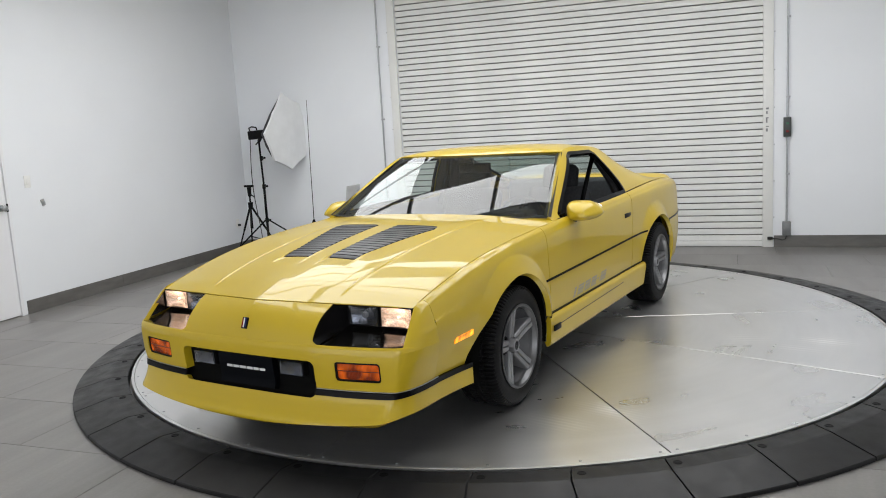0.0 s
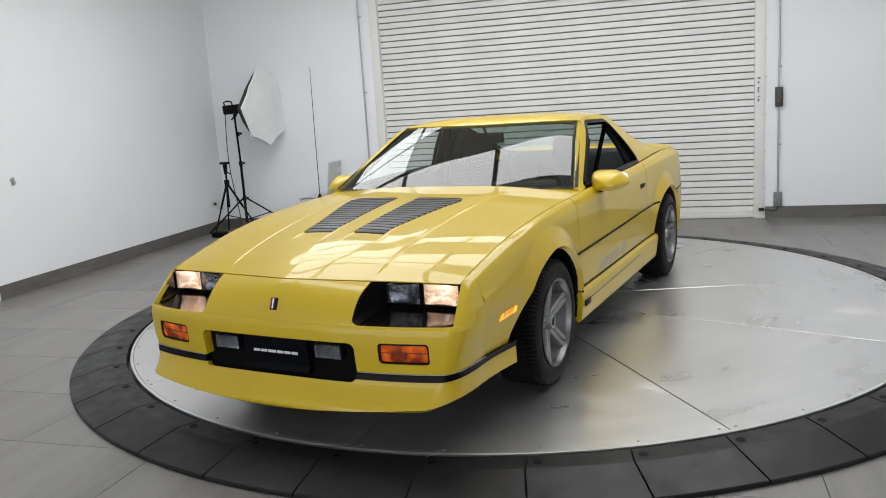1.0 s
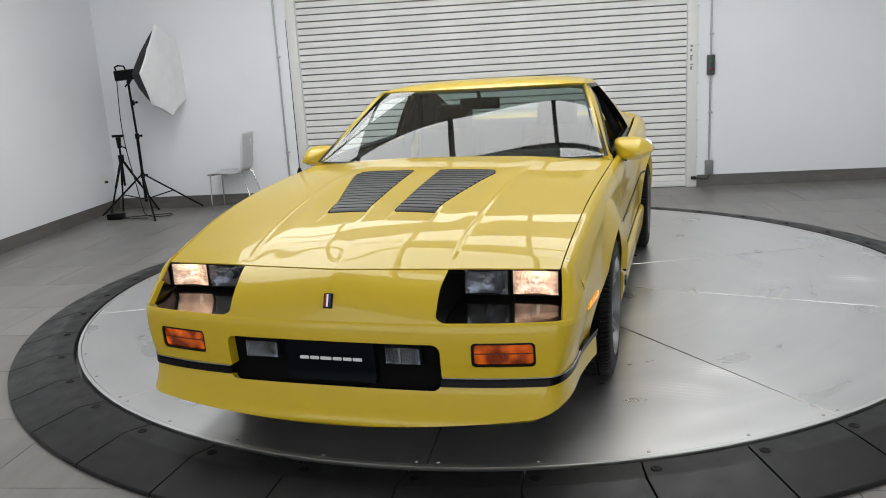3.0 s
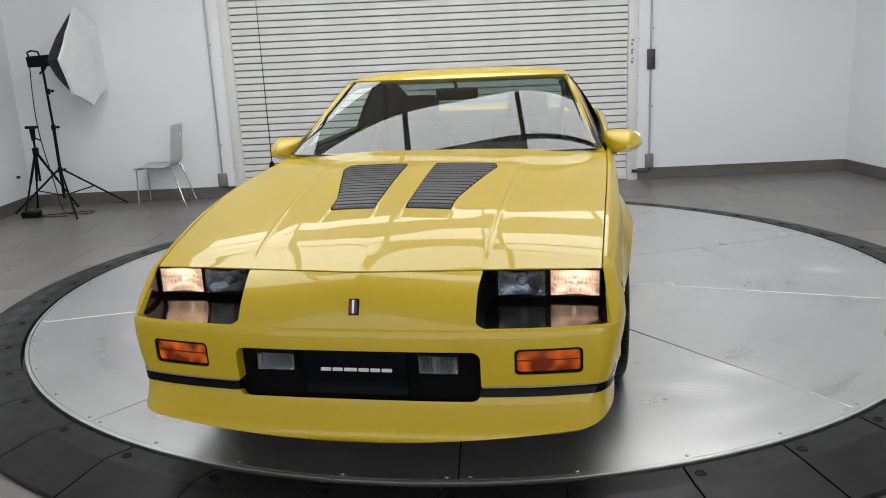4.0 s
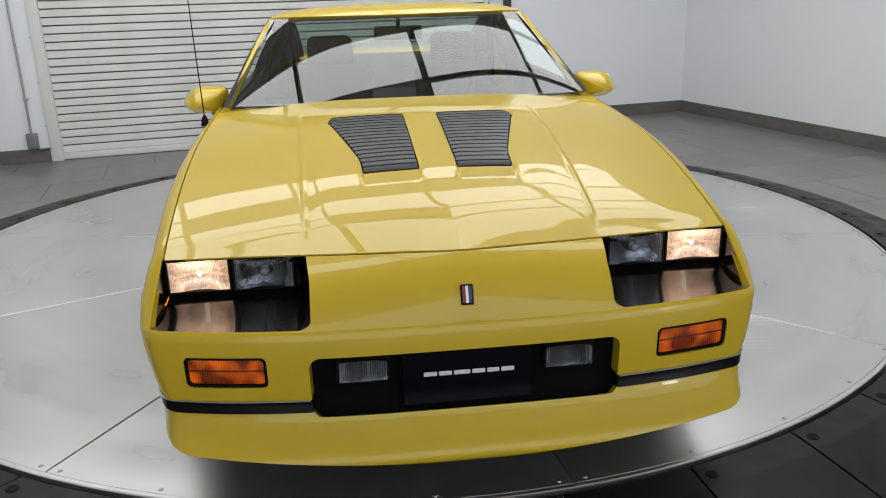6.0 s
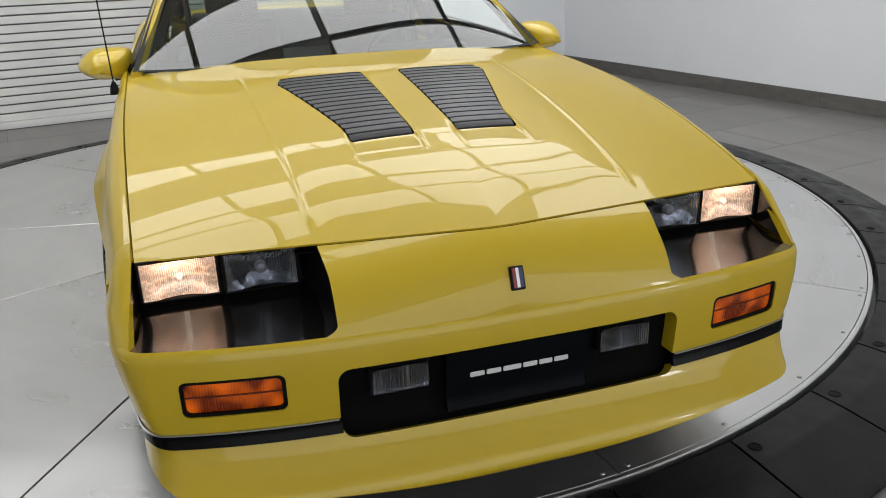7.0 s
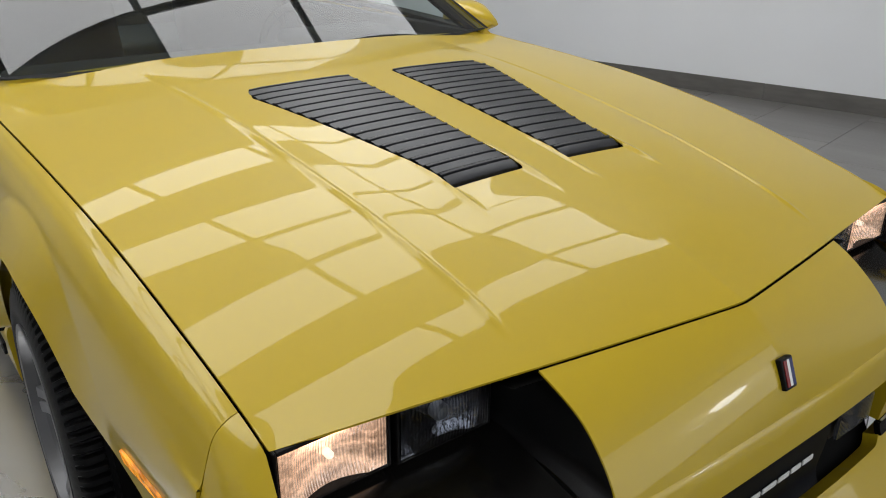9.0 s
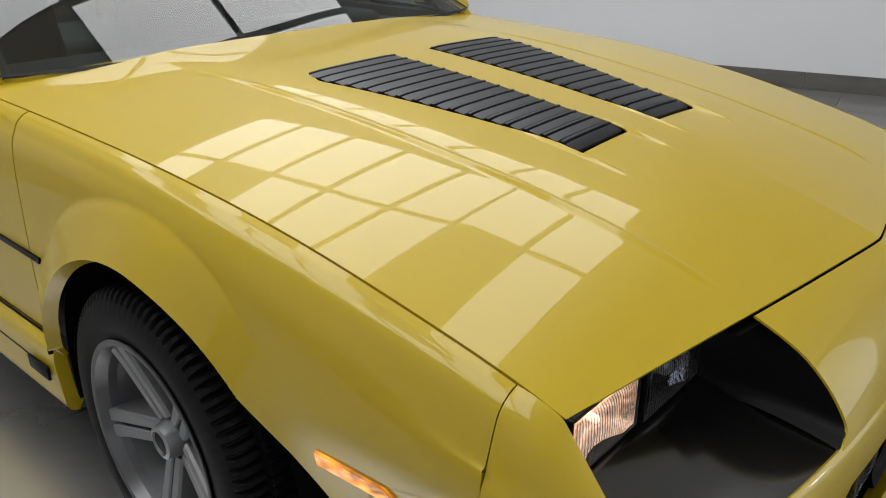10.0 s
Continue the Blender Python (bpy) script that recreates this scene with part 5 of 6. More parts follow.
    for za, zb in ((z0 - 0.002, 0.4535), (0.4565, z1 + 0.002)):
        skin("lens", lambda a, b: S_loc(a, b, 0.010), (x0 - 0.002, x1 + 0.002), (za, zb), 30, 12, M_AMBER, sig, mirror=sx < 0, thick=0.01,
             keep=lambda P: -rrect(np.abs(P[..., 0]), P[..., 2], x0 + 0.008, x1 - 0.008, z0 + 0.008, z1 - 0.008, 0.012), label="ribbed amber lens")
    skin("rim", lambda a, b: S_loc(a, b, 0.004), (x0 - 0.004, x1 + 0.004), (z0 - 0.004, z1 + 0.004), 60, 36, M_BLACK, sig, mirror=sx < 0, thick=0.02,
         keep=lambda P: np.minimum(-rrect(np.abs(P[..., 0]), P[..., 2], x0 - 0.001, x1 + 0.001, z0 - 0.001, z1 + 0.001, 0.016), rrect(np.abs(P[..., 0]), P[..., 2], x0 + 0.0085, x1 - 0.0085, z0 + 0.0085, z1 - 0.0085, 0.012)))
    skin("divider", lambda a, b: S_loc(a, b, 0.0085), (x0 + 0.006, x1 - 0.006), (0.4530, 0.4570), 20, 3, M_DARKAMBER, sig, None, 0.004, mirror=sx < 0)
    # side marker
    bm = bmesh.new()
    rows = []
    for yy in np.linspace(-0.615, -0.465, 9):
        lo, hi = 0.488 + 0.05 * (yy + 0.54), 0.520 + 0.05 * (yy + 0.54)
        if yy < -0.6:
            hi -= 0.012
        tab = S_side(np.full(200, yy), np.linspace(0, 1, 200))
        rows.append([bm.verts.new((sx * (float(np.interp(-z, -tab[:, 2], tab[:, 0])) + o), yy, z)) for z, o in ((lo, -0.002), (lo + 0.003, 0.005), (hi - 0.003, 0.005), (hi, -0.002))])
    for a, b in zip(rows, rows[1:]):
        for k in range(3):
            bm.faces.new((a[k], a[k + 1], b[k + 1], b[k]))
    for e in (rows[0], rows[-1]):
        bm.faces.new(e)
    part("side_marker", bm, M_AMBERLIT, car, "glowing amber side marker lamp")

# grille opening with fog lamps and a centre plate
grille = new("grille")
grille.parent = car
grille["label"] = "black grille opening with two clear fog lamps"
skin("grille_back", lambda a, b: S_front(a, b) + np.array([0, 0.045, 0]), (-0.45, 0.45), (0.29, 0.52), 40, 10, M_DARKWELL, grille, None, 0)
skin("centre_plate", lambda a, b: S_front(a, b) + np.array([0, 0.008, 0]), (-0.172, 0.172), (0.336, 0.482), 30, 14, mat("dark_navy_black_plate", (0.003, 0.0035, 0.005), 0.4, spec=0.05), grille, None, 0.03, label="blank black plate")
for u0, u1 in ((-0.118, -0.083), (-0.078, -0.043), (-0.038, 0.006), (0.011, 0.046), (0.051, 0.084), (0.089, 0.124)):
    y = float(S_front(np.array((u0 + u1) / 2), np.array(0.43))[1]) + 0.0075
    part("plate_bar", box_bm(u0, u1, y - 0.003, y, 0.4145, 0.4265, 0.002, 1), M_WHITEMARK, grille, "small pale raised bar", smooth=False)
for sx in (1, -1):
    bm = rounded_plate(0.142, 0.072, 0.05, 0.006)
    bm.transform(Matrix.Translation((sx * 0.276, -1.018, 0.441)))
    part("fog_lamp_housing", bm, M_BLACK, grille)
    bm = bmesh.new()
    for k in range(21):
        u = -0.063 + 0.126 * k / 21
        box_bm(u, u + 0.126 / 21 - 0.0004, -0.007, 0.0, -0.030, 0.030, 0.0015, 1, bm=bm)
    bm.transform(Matrix.Translation((sx * 0.276, -1.074, 0.441)))
    part("fog_lamp_lens", bm, M_FLUTED, grille, "clear ribbed fog lamp glass")
    bm = bmesh.new()
    g = [[bm.verts.new((-0.063 + 0.126 * i / 14, -0.0005 - 0.0075 * ((i / 7 - 1) ** 2 + (k / 4 - 1) ** 2) / 2, -0.030 + 0.060 * k / 8)) for k in range(9)] for i in range(15)]
    for i in range(14):
        for k in range(8):
            bm.faces.new((g[i][k], g[i + 1][k], g[i + 1][k + 1], g[i][k + 1]))
    bm.transform(Matrix.Translation((sx * 0.276, -1.0685, 0.441)))
    part("fog_reflector", bm, M_REFLECTOR, grille, "mirrored fog lamp reflector")
# badge on the nose
bd = new("nose_badge")
bd.parent = car
bd["label"] = "small upright tricolour shield badge"
Pn = S_nose(np.array([0.0, 0.0]), np.array([0.60, 0.80]))
nd = Vector(Pn[1]) - Vector(Pn[0])
zax = -nd.normalized()
yax = Vector((0, zax.z, -zax.y))
R = Matrix((Vector((1, 0, 0)), yax, zax)).transposed().to_4x4()
cb = Matrix.Translation((0.004, *Vector(S_nose(np.array([0.0]), np.array([0.645]))[0]).yz)) @ R
part("frame", box_bm(-0.0165, 0.0165, -0.008, 0.004, -0.027, 0.027, 0.003, 2, m=cb), M_BLACK, bd)
for x0, x1, mm in ((-0.012, -0.004, M_RED), (-0.004, 0.003, M_PLASTICWHITE), (0.003, 0.012, M_BLUE)):
    part("stripe", box_bm(x0, x1, -0.0095, -0.006, -0.021, 0.023, m=cb), mm, bd, smooth=False)

# ---- bonnet vents ----
for sx in (1, -1):
    vent = new("hood_vent")
    vent.parent = car
    vent["label"] = "charcoal louvred bonnet vent"
    outer = smooth_curve([(-0.52, 0.236), (-0.47, 0.2375), (-0.42, 0.240), (-0.35, 0.250), (0.02, 0.334), (0.10, 0.352), (0.18, 0.354)])
    skin("vent_tray", lambda a, b: S_hood(a, b) - np.array([0, 0, 0.010]), (0.05, 0.37), (-0.52, 0.185), 60, 80, M_BLACK, vent, mirror=sx < 0, thick=0.004,
         keep=lambda P: -poly_sdf(P[..., 0], P[..., 1], VENT, 0.003))
    N = 16
    y0, y1 = -0.486, 0.163
    for k in range(N):
        ya, yb = y0 + (y1 - y0) * k / N, y0 + (y1 - y0) * (k + 1) / N
        V, F = [], []
        m = 9
        for yy, lift in ((ya + 0.0062, -0.008), (ya + 0.0064, -0.0012), (ya + 0.0085, 0.0004), (yb - 0.0115, 0.0030), (yb - 0.0108, -0.005), (yb - 0.0062, -0.005), (yb - 0.0055, 0.0042), (yb - 0.0015, 0.0048), (yb, 0.0042), (yb - 0.001, -0.008)):
            inn = 0.0645 + 0.0035 * (yy - y0) / (y1 - y0)
            ou_ = float(outer(np.array(yy))) - (0.012 * max(0, (yy - 0.142) / 0.02) if yy > 0.142 else 0)
            for i in range(m):
                x = inn + (ou_ - inn) * i / (m - 1)
                end = 0.0015 if i in (0, m - 1) else 0.0
                V.append((sx * x, yy, float(hood_z(np.array(x), np.array(yy))) + 0.001 + lift - end))
        for r in range(9):
            for i in range(m - 1):
                q = (r * m + i, r * m + i + 1, (r + 1) * m + i + 1, (r + 1) * m + i)
                F.append(q if sx > 0 else q[::-1])
        o = mesh_object("louvre", V, F, M_VENT, vent, smooth=True)
        o.data.set_sharp_from_angle(angle=radians(25))

# ---- greenhouse ----
rail = smooth_curve([(0.60, 0.826, 0.897), (0.66, 0.815, 0.920), (1.0, 0.729, 1.116), (1.31, 0.648, 1.274), (1.42, 0.624, 1.290), (1.6, 0.620, 1.297), (1.9, 0.617, 1.286), (2.12, 0.612, 1.258), (2.6, 0.606, 1.113), (3.0, 0.612, 0.992), (3.4, 0.64, 0.93)])


def S_green(y, w, out=0.0):
    e, r = edge_curve(y), rail(y)
    bx, bz = e[..., 0] - 0.012, e[..., 1] + 0.002
    x = bx + (r[..., 0] - bx) * w + 0.022 * 4 * w * (1 - w) * ramp(y, 0.7, 1.4)
    z = bz + (r[..., 1] - bz) * w
    return np.stack([x + out, y, z], -1)


WINDOW = [(0.785, 0.916), (1.2, 0.934), (2.035, 0.950), (2.02, 1.0), (1.90, 1.222), (1.85, 1.243), (1.45, 1.252), (1.35, 1.228)]


def win(P, r):
    return poly_sdf(P[..., 1], P[..., 2], WINDOW, r)


def S_roof(a, y):
    r = rail(y)
    k = np.abs(a)
    return np.stack([a * r[..., 0], y, r[..., 1] + 0.032 * (1 - k ** 3.2)], -1)


def S_screen(a, w):
    lx, ly, lz = 0.832 * a, 0.558 + 0.055 * a * a + 0.056 * a ** 4, 0.906 + 0.012 * a * a
    tx, ty = 0.655 * a, 1.236 + 0.034 * a * a + 0.042 * a ** 4
    tz = rail(ty)[..., 1] + 0.032 * (1 - np.abs(a) ** 3.2) - 0.004
    b = 4 * w * (1 - w)
    return np.stack([lx + (tx - lx) * w, ly + (ty - ly) * w, lz + (tz - lz) * w + 0.003 * b], -1)


roof_front = lambda x: 1.236 + 0.034 * (x / 0.636) ** 2 + 0.042 * (x / 0.636) ** 4 + 0.004
for mirror in (False, True):
    pil = skin("pillar_panel", S_green, (0.62, 3.4), (0, 1), 230, 50, M_YELLOW, car, mirror=mirror, thick=0.025, label="yellow roof pillar round the side window",
               keep=lambda P: np.minimum(win(P, 0.016), P[..., 1] - 0.66))
    skin("window_trim", lambda a, b: S_green(a, b, 0.0025), (0.8, 2.15), (0, 1), 170, 80, M_RUBBERTRIM, pil, mirror=mirror, thick=0.03,
         keep=lambda P: np.minimum(-win(P, 0.019), win(P, -0.003)))
    skin("inner_trim", lambda a, b: S_green(a, b, -0.03) * np.array([1, 1, 1]), (0.67, 3.3), (0, 1), 120, 40, M_INTERIOR, pil, mirror=mirror, thick=0.0, flange=False,
         keep=lambda P: win(P, 0.006))
skin("roof", S_roof, (-1, 1), (1.22, 2.16), 70, 70, M_YELLOW, car, lambda P: np.minimum(P[..., 1] - roof_front(P[..., 0]), 2.14 - P[..., 1]), 0.02, label="smooth yellow roof")
skin("headliner", lambda a, b: S_roof(a * 0.98, b) - np.array([0, 0, 0.03]), (-1, 1), (1.30, 2.14), 20, 20, M_INTERIOR, car, None, 0.0, flange=False)
ws = skin("windscreen", S_screen, (-1, 1), (0, 1), 60, 40, M_GLASS, car, None, 0.0, label="steeply raked tinted windscreen", flange=False)
ws.visible_shadow = False


def S_screen_out(a, w):
    return S_screen(a, w) + np.array([0, -0.0012, 0.0022])


def border_keep(P):
    """Positive near the border of the windscreen: the black edge band."""
    w = np.clip((P[..., 2] - 0.918) / 0.37, 0, 1)
    a = np.abs(P[..., 0]) / (0.832 - 0.177 * w)
    wt = (P[..., 2] - 0.918) / 0.37
    return np.maximum(np.maximum(a - 0.978, 0.014 - wt), wt - 0.965) * 0.5


skin("windscreen_surround", S_screen_out, (-1, 1), (0, 1), 160, 90, M_BLACK, ws, border_keep, 0.0, flange=False, label="black edge band")
hatch = skin("rear_hatch_glass", lambda a, y: S_roof(a * 0.985, y) + np.array([0, 0, 0.001]), (-1, 1), (2.15, 3.36), 40, 40, M_GLASS, car, None, 0.0, label="large sloping rear hatch glass", flange=False, centre=(0, 2.7, 3.0))
hatch.visible_shadow = False
skin("rear_deck", lambda a, y: np.stack([a * (edge_curve(y)[..., 0] + 0.002), y, edge_curve(y)[..., 1] - 0.02 + 0.012 * (1 - a * a)], -1), (-1, 1), (3.3, 3.74), 40, 20, M_YELLOW, car, None, 0.02)
skin("rear_fascia", lambda a, z: np.stack([a * 0.77 * (1 - 0.08 * ramp(z, 0.6, 0.89)), 3.735 + 0.05 * (1 - a ** 4) + 0.03 * ramp(z, 0.3, 0.5), z], -1), (-1, 1), (0.25, 0.885), 40, 20, M_YELLOW, car, None, 0.02)
bm = bmesh.new()
rows = []
for i in range(33):
    a = -1 + 2 * i / 32
    x = 0.815 * a
    back = -0.36 * abs(a) ** 7
    sec = [(3.56, 0.895), (3.62, 0.918), (3.70, 0.942), (3.765, 0.952), (3.785, 0.944), (3.775, 0.86)]
    rows.append([bm.verts.new((x, yy + back, zz - 0.022 * abs(a) ** 8)) for yy, zz in sec])
for a, b in zip(rows, rows[1:]):
    for k in range(len(a) - 1):
        bm.faces.new((a[k], a[k + 1], b[k + 1], b[k]))
    bm.faces.new((a[-1], a[0], b[0], b[-1]))
bm.faces.new(rows[0])
bm.faces.new(rows[-1][::-1])
part("rear_spoiler", bm, M_YELLOW, car, "low yellow rear spoiler")

# cowl, underbody and wheel wells
part("cowl_panel", box_bm(-0.72, 0.72, 0.52, 0.74, 0.80, 0.895, 0.01, 2), M_BLACK, car)
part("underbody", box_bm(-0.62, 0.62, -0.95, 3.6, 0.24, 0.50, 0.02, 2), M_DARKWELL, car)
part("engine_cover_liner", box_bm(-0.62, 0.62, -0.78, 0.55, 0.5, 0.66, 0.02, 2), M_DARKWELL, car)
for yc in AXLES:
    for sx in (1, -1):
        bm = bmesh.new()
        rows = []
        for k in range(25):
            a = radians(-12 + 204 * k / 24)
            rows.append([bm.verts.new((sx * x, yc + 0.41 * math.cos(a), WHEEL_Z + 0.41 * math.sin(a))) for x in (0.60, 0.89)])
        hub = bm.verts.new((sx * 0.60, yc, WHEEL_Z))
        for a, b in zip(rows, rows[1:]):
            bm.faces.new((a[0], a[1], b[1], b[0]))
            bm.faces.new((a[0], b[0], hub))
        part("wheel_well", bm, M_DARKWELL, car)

# door mirrors
MIRR = {sx: Matrix.Translation((sx * 0.945, 0.875, 0.928)) @ Matrix.Diagonal((1.14, 1.15, 1.18, 1)) @ Matrix.Translation((-sx * 0.945, -1.0, -0.937)) for sx in (1, -1)}
for sx in (1, -1):
    mir = new("door_mirror")
    mir.parent = car
    mir["label"] = "yellow teardrop door mirror on a black foot"
    bm = bmesh.new()
    rows = []
    for yy, w, h, cx, cz in ((0.925, 0.010, 0.008, 0.955, 0.925), (0.935, 0.075, 0.045, 0.952, 0.928), (0.955, 0.125, 0.078, 0.948, 0.931), (0.99, 0.165, 0.104, 0.946, 0.935),
                             (1.03, 0.182, 0.116, 0.945, 0.937), (1.06, 0.186, 0.118, 0.944, 0.937), (1.066, 0.180, 0.112, 0.944, 0.937), (1.060, 0.170, 0.104, 0.944, 0.937)):
        row = []
        for k in range(28):
            a = 2 * math.pi * k / 28
            c, s = math.cos(a), math.sin(a)
            ex = 0.42 if c < 0 else 0.8
            row.append(bm.verts.new((sx * (cx + w / 2 * math.copysign(abs(c) ** ex, c)), yy + 0.03 * (c > 0) * abs(c) * (yy > 0.95), cz + (1 - 0.52 * max(0, c) ** 2) * h * 0.44 * math.copysign(abs(s) ** ex, s) - 0.010 * max(0, c) ** 2)))
        rows.append(row)
    for a, b in zip(rows, rows[1:]):
        for k in range(28):
            bm.faces.new((a[k], a[(k + 1) % 28], b[(k + 1) % 28], b[k]))
    bm.faces.new(rows[0])
    bm.transform(MIRR[sx])
    part("mirror_shell", bm, M_YELLOW, mir)
    bm = bmesh.new()
    bm.faces.new([bm.verts.new((v[0], v[1], v[2])) for v in [(sx * (0.944 + 0.083 * math.copysign(abs(math.cos(2 * math.pi * k / 28)) ** 0.62, math.cos(2 * math.pi * k / 28))),
                                                             1.064 + 0.028 * max(0, math.cos(2 * math.pi * k / 28)), 0.937 + 0.012 * max(0, math.cos(2 * math.pi * k / 28)) ** 2 + 0.043 * (1 - 0.42 * max(0, math.cos(2 * math.pi * k / 28)) ** 2) * math.copysign(abs(math.sin(2 * math.pi * k / 28)) ** 0.62, math.sin(2 * math.pi * k / 28))) for k in range(28)]])
    bm.transform(MIRR[sx])
    part("mirror_glass", bm, M_CHROME, mir)
    part("mirror_foot", tube_bm([(sx * 0.840, 0.875, 0.900), (sx * 0.870, 0.875, 0.892), (sx * 0.915, 0.88, 0.878)], [0.028, 0.022, 0.016], 12), M_BLACK, mir, "black mirror foot")

# aerial on the right wing
aer = new("aerial")
aer.parent = car
aer["label"] = "thin black whip aerial on the wing"
part("aerial_base", tube_bm([(-0.895, 0.56, 0.858), (-0.895, 0.56, 0.885), (-0.895, 0.562, 0.903)], [0.018, 0.014, 0.006], 14), M_BLACK, aer)
part("aerial_mast", tube_bm([(-0.895, 0.562, 0.900), (-0.910, 0.59, 1.35), (-0.925, 0.62, 1.72)], [0.0028, 0.0022, 0.0016], 8), M_BLACK, aer)

# ---- cabin ----
cab = new("cabin_interior")
cab.parent = car
cab["label"] = "dark grey interior with high-backed bucket seats"
bm = box_bm(-0.74, 0.74, 0.66, 1.06, 0.62, 0.885, 0.05, 4)
part("dashboard", bm, M_INTERIOR, cab, "black dashboard")
part("instrument_hood", box_bm(0.17, 0.58, 0.86, 1.06, 0.84, 0.925, 0.03, 3), M_INTERIOR, cab)
bm = bmesh.new()
for k in range(7):
    box_bm(-0.25 + 0.0, 0.0, 0.72 + k * 0.014, 0.727 + k * 0.014, 0.884, 0.8875, bm=bm)
part("defroster_slots", bm, M_BLACK, cab, smooth=False)
part("floor_pan", box_bm(-0.78, 0.78, 0.62, 3.55, 0.22, 0.40, 0.02, 2), M_INTERIOR, cab)
part("centre_console", box_bm(-0.12, 0.12, 0.95, 1.95, 0.40, 0.62, 0.03, 3), M_INTERIOR, cab)
part("rear_trim", box_bm(-0.57, 0.57, 2.98, 3.22, 0.55, 0.962, 0.03, 3), M_INTERIOR, cab)
part("rear_bulkhead", box_bm(-0.70, 0.70, 2.35, 3.55, 0.40, 0.72, 0.05, 3), M_INTERIOR, cab)
for sx in (1, -1):
    part("door_card", box_bm(min(sx * 0.80, sx * 0.84), max(sx * 0.80, sx * 0.84), 0.7, 2.25, 0.35, 0.905, 0.015, 2), M_INTERIOR, cab)
    m = Matrix.Translation((sx * 0.37, 1.50, 0.40))
    part("seat_cushion", box_bm(-0.25, 0.25, -0.25, 0.27, 0.02, 0.20, 0.06, 4, m=m), M_SEAT, cab)
    mb = Matrix.Translation((sx * 0.37, 1.80, 0.55)) @ Matrix.Rotation(radians(-18), 4, "X")
    bm = box_bm(-0.24, 0.24, -0.06, 0.08, 0, 0.46, 0.055, 4, m=mb)
    box_bm(-0.135, 0.135, -0.05, 0.06, 0.44, 0.63, 0.045, 4, bm=bm, m=mb)
    part("seat_back", bm, M_SEAT, cab, "charcoal bucket seat with a tall headrest")
    part("seat_belt", tube_bm([(sx * 0.62, 2.0, 1.22), (sx * 0.60, 1.92, 1.05), (sx * 0.585, 1.85, 0.9), (sx * 0.60, 1.75, 0.6)], 0.018, 6), M_RUBBERTRIM, cab)
    part("door_post", tube_bm([(sx * 0.60, 2.06, 1.22), (sx * 0.70, 2.10, 1.05), (sx * 0.79, 2.12, 0.85)], 0.035, 8), M_INTERIOR, cab)
    part("sun_visor", box_bm(-0.20, 0.20, -0.06, 0.08, -0.008, 0.008, 0.006, 2, m=Matrix.Translation((sx * 0.33, 1.36, 1.265))), M_INTERIOR, cab)
bm = revolve_bm([(0.185 + 0.014 * math.cos(2 * math.pi * k / 10), 0.014 * math.sin(2 * math.pi * k / 10)) for k in range(10)], 40, "Z", close=True)
tube_bm([(-0.17, 0, 0), (-0.05, 0, -0.02), (0.05, 0, -0.02), (0.17, 0, 0)], 0.016, 8, bm=bm)
tube_bm([(0, -0.17, 0), (0, -0.05, -0.02)], 0.016, 8, bm=bm)
join_bm(bm, revolve_bm([(0.001, 0.0), (0.05, -0.004), (0.055, -0.03), (0.001, -0.035)], 24, "Z"))
bm.transform(Matrix.Translation((0.375, 1.20, 0.80)) @ Matrix.Rotation(radians(-112), 4, "X"))
part("steering_wheel", bm, M_BLACK, cab, "black two-spoke steering wheel")
part("rear_view_mirror", box_bm(-0.125, 0.125, -0.012, 0.02, -0.035, 0.035, 0.012, 3, m=Matrix.Translation((0.0, 1.285, 1.185)) @ Matrix.Rotation(radians(8), 4, "X")), M_BLACK, cab)
part("mirror_stalk", tube_bm([(0, 1.29, 1.2), (0, 1.25, 1.262)], 0.012, 8), M_BLACK, cab)

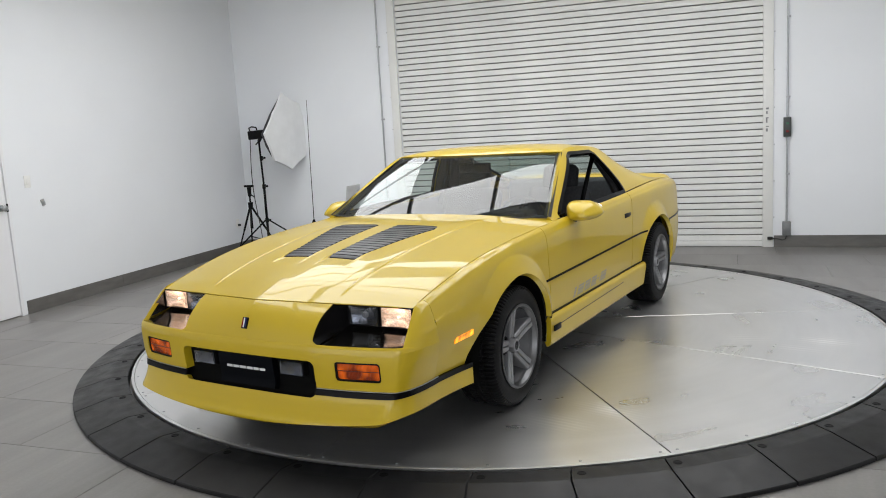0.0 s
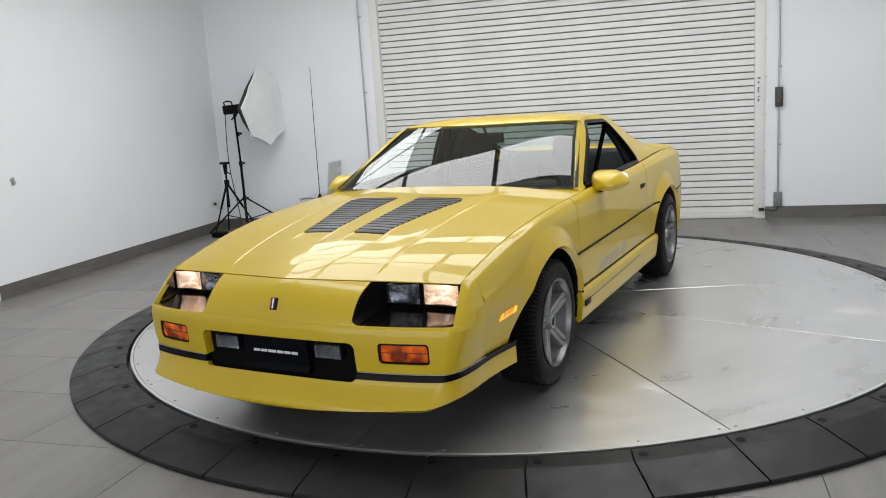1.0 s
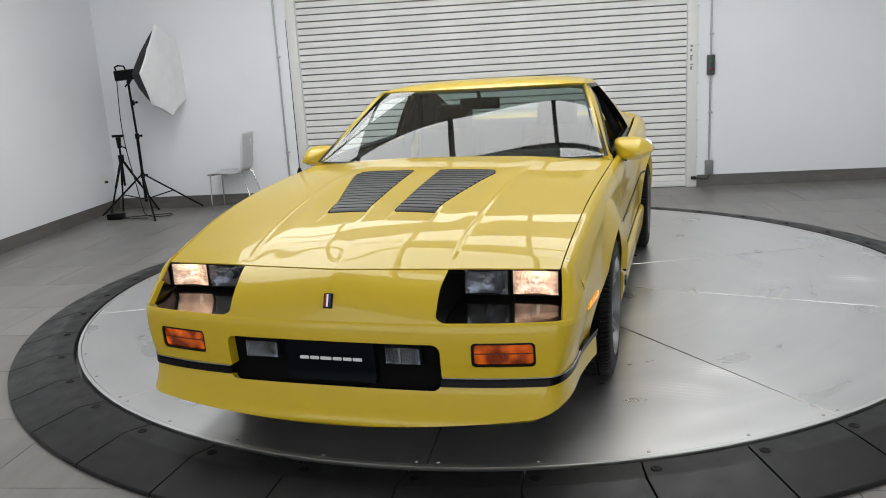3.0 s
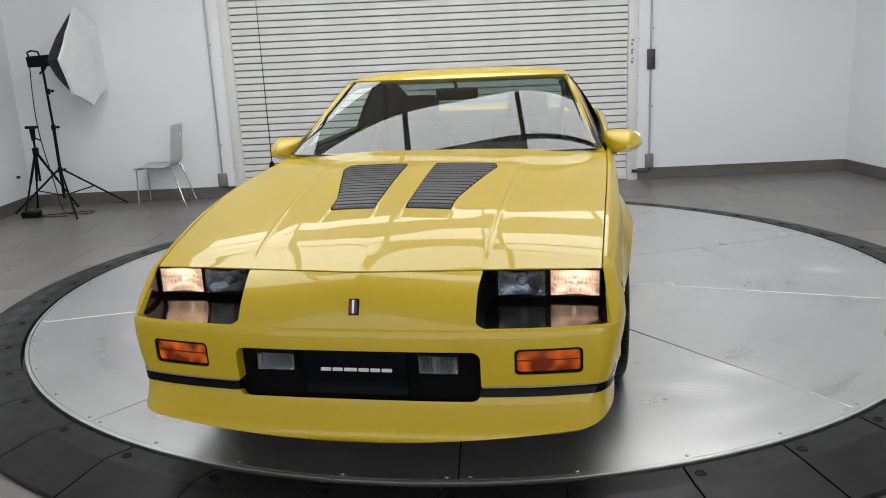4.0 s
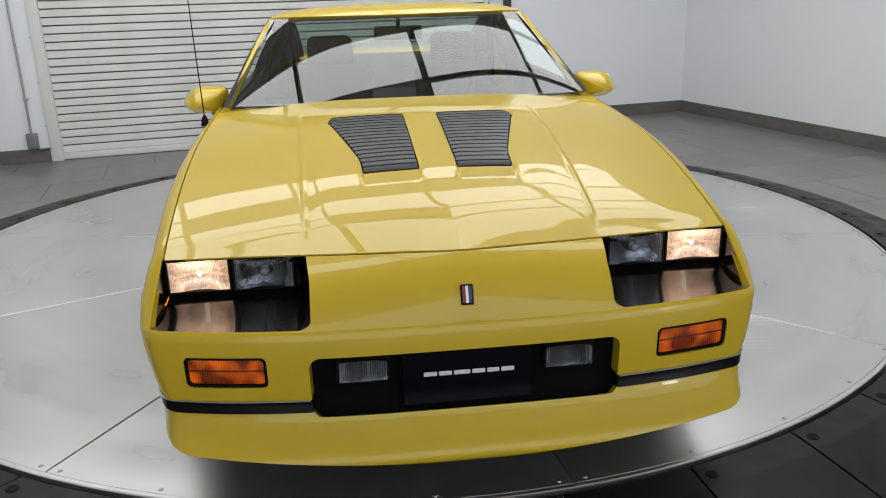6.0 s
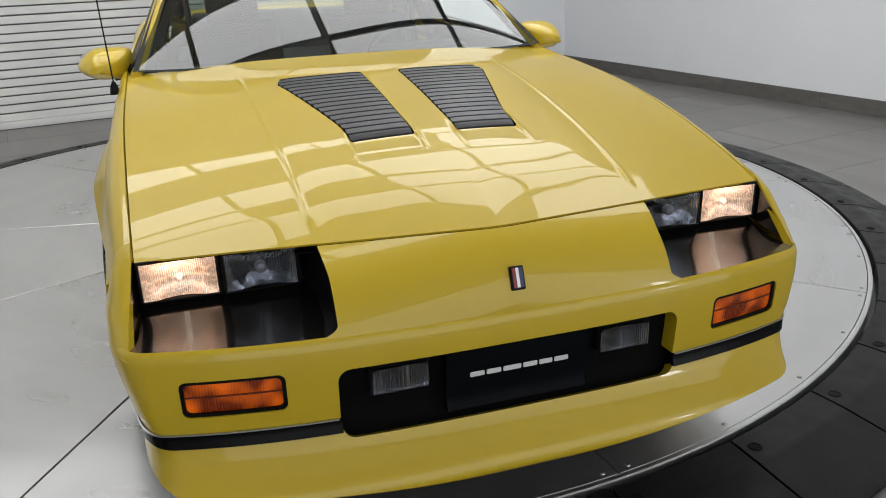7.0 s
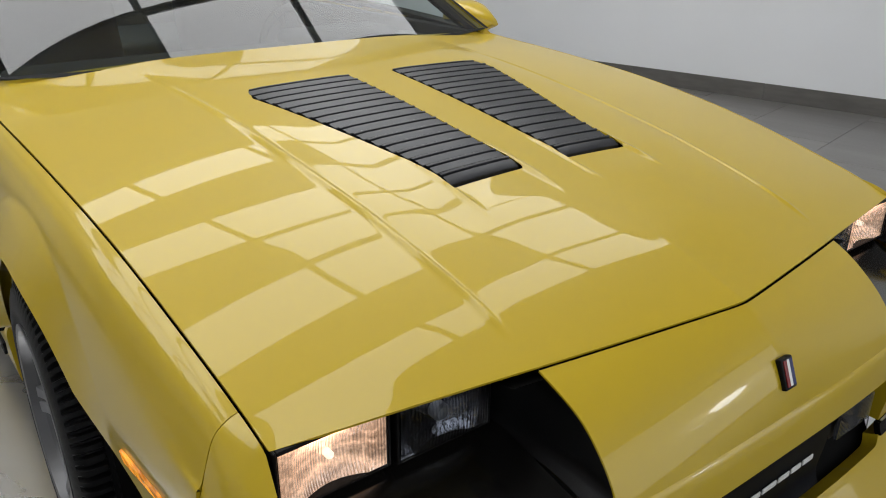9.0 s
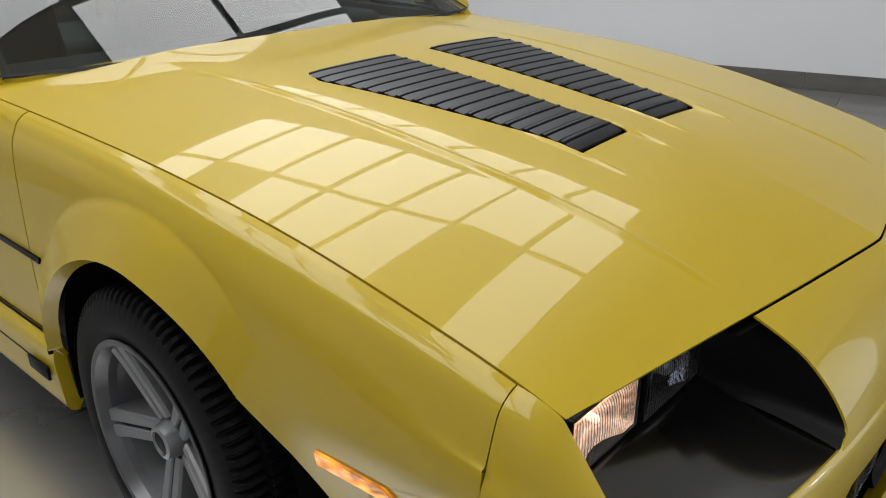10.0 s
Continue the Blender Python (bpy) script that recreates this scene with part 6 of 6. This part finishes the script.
# ---- wheels ----
def build_wheel(at, flip):
    w = new("wheel")
    w.parent = car
    w["label"] = "grey five-spoke alloy wheel with a low-profile tyre"
    prof = [(0.213, 0.11), (0.222, 0.117), (0.234, 0.1185), (0.241, 0.1215), (0.250, 0.1235), (0.268, 0.1230), (0.286, 0.1195), (0.300, 0.1150), (0.3105, 0.1090), (0.3165, 0.1020)]
    half = prof + [(0.3192, 0.092), (0.3198, 0.066), (0.3137, 0.063), (0.3137, 0.055), (0.3203, 0.052), (0.3206, 0.018), (0.3142, 0.015), (0.3142, 0.006), (0.3206, 0.003)]
    full = half + [(r, -h) for r, h in half[::-1]]
    n, m = 460, len(full)
    V, F = [], []
    for k in range(n):
        for i, (r, h) in enumerate(full):
            ii = min(i, m - 1 - i)
            cut = (k + (0 if h > 0 else 2)) % 5 < 2
            rr = r - (0.013 if cut and 8 <= ii <= 11 else 0.004 if cut and ii == 7 else 0.006 if cut and 14 <= ii <= 15 else 0)
            a = 2 * math.pi * (k + 0.35 * max(0, 0.1 - abs(h)) / 0.05 * (1 if h > 0 else -1)) / n
            V.append((h, rr * math.cos(a), rr * math.sin(a)))
    for k in range(n):
        for i in range(m - 1):
            F.append((k * m + i, k * m + i + 1, ((k + 1) % n) * m + i + 1, ((k + 1) % n) * m + i))
    ty = mesh_object("tyre", V, F, M_TYRE, w, "black low-profile tyre with cut tread", smooth=True)
    ty.data.set_sharp_from_angle(angle=radians(30))
    bm = revolve_bm([(0.2165, 0.118), (0.222, 0.120), (0.222, 0.123), (0.2165, 0.1245), (0.209, 0.122), (0.204, 0.110), (0.199, 0.098)], 72)
    part("rim_lip", bm, M_RIMLIP, w, "machined silver rim edge")
    bm = revolve_bm([(0.197, 0.10), (0.190, 0.07), (0.184, 0.02), (0.184, -0.10), (0.20, -0.118)], 64)
    part("rim_barrel", bm, M_RIMGREY, w)
    part("brake_disc", revolve_bm([(0.05, -0.025), (0.142, -0.025), (0.142, -0.045)], 40), M_GALV, w)
    part("wheel_back", revolve_bm([(0.001, -0.05), (0.184, -0.05)], 40), M_DARKWELL, w)
    part("wheel_web", revolve_bm([(0.160, 0.020), (0.178, 0.050), (0.194, 0.085)], 50), M_RIMPOCKET, w)
    part("valve", tube_bm([(0.045, 0.0, -0.172), (0.075, 0.0, -0.158)], [0.006, 0.004], 8), M_BLACK, w)
    for k in range(5):
        rot = Matrix.Rotation(2 * math.pi * k / 5 + radians(8), 4, "X")
        bm = bmesh.new()
        for sgn in (1, -1):
            # twin ribs with a slot between
            sec = []
            for r, hw0, hw1, top, bot in ((0.040, 0.004, 0.027, 0.074, 0.0), (0.11, 0.0035, 0.0295, 0.087, 0.01), (0.17, 0.0035, 0.0315, 0.0985, 0.03), (0.205, 0.0035, 0.035, 0.107, 0.05)):
                sec.append([bm.verts.new((x, sgn * y, r)) for x, y in ((bot, hw0), (top - 0.004, hw0), (top, hw0 + 0.003), (top, hw1 - 0.004), (top - 0.006, hw1), (bot, hw1 + 0.004))])
            for a, b in zip(sec, sec[1:]):
                for i in range(6):
                    bm.faces.new((a[i], a[(i + 1) % 6], b[(i + 1) % 6], b[i]))
            bm.faces.new(sec[0])
            bm.faces.new(sec[-1][::-1])
        box_bm(0.0, 0.060, -0.010, 0.010, 0.05, 0.198, bm=bm)
        bm.transform(rot)
        part("spoke", bm, M_SPOKE, w, smooth=False)
        bm = revolve_bm([(0.001, 0.062), (0.010, 0.062), (0.012, 0.05), (0.012, 0.02)], 10)
        bm.transform(rot @ Matrix.Rotation(radians(36), 4, "X") @ Matrix.Translation((0, 0, 0.056)))
        part("wheel_nut", bm, M_BLACK, w)
    bm = revolve_bm([(0.024, 0.090), (0.0255, 0.1005), (0.034, 0.098), (0.038, 0.080), (0.042, 0.040)], 40)
    part("hub_well", revolve_bm([(0.040, 0.056), (0.062, 0.056), (0.070, 0.050), (0.072, 0.0)], 40), M_BLACK, w)
    part("hub", bm, M_RIMFACE, w, "bright hub ring")
    part("hub_cap", revolve_bm([(0.001, 0.0975), (0.020, 0.097), (0.0245, 0.0955)], 30), M_BLACK, w, "black centre cap")
    for o in w.children:
        if o.name.split(".")[0] not in ("tyre", "hub_cap", "hub", "valve"):
            o.data.transform(Matrix.Diagonal((1, 1.005, 1.005, 1)))
    w.matrix_basis = Matrix.Translation(at)
    return w


WX, WX_REAR = 0.800, 0.835
w0 = build_wheel((WX, AXLES[0], WHEEL_Z), False)
for x, y, f in ((WX_REAR, AXLES[1], 0), (-0.812, AXLES[0], 1), (-WX_REAR, AXLES[1], 1)):
    copy_thing(w0, Matrix.Translation((x, y, WHEEL_Z)) @ Matrix.Rotation((math.pi if f else 0) + (-0.03 if f and y < 1 else 0), 4, "Z") @ Matrix.Rotation(0.4 * f + 0.9 * (y > 1), 4, "X"))
car.matrix_world = Matrix.Translation((-0.004, 0, 0)) @ Matrix.Rotation(0.006, 4, "Z")


# ---- floor tiles ----
floor = thing("floor", "grey stone-look porcelain floor tiles with thin joints", "floor", kind="structure")
part("screed", box_bm(S_L - T_W, S_R + 0.8, D_FRONT - T_W, T_W, -0.15, -0.006, m=ROOM), M_GROUT, floor, smooth=False)
TL, TWD, JOINT = 1.252, 0.627, 0.003
full_tile = part("floor_tile", box_bm(-TL / 2 + JOINT / 2, TL / 2 - JOINT / 2, -TWD / 2 + JOINT / 2, TWD / 2 - JOINT / 2, -0.01, 0.0, 0.0012, 1), M_FLOORTILE, floor, smooth=False).data
bpy.data.objects.remove(bpy.data.objects["floor_tile"])
for j in range(23):
    d = -0.2275 - j * TWD
    for i in range(-1, 11):
        s = -8.06 + TL * i - (0.417 * (j - 9)) % TL
        s0, s1 = max(s - TL / 2, S_L), min(s + TL / 2, S_R + 0.7)
        d0, d1 = max(d - TWD / 2, D_FRONT), min(d + TWD / 2, 0.02)
        if s1 - s0 < 0.02 or d1 - d0 < 0.02:
            continue
        m = ROOM @ Matrix.Translation((s, d, 0))
        if s1 - s0 > TL - 1e-4 and d1 - d0 > TWD - 1e-4:
            o = new("floor_tile", full_tile)
            o.parent = floor
            o.matrix_basis = m @ Matrix.Rotation(math.pi * ((i * 7 + j * 3) % 2), 4, "Z")
        else:
            h = JOINT / 2
            o = part("floor_tile", box_bm(s0 - s + h, s1 - s - h, d0 - d + h, d1 - d - h, -0.01, 0.0, 0.0012, 1), M_FLOORTILE, floor, smooth=False)
            o.matrix_basis = m
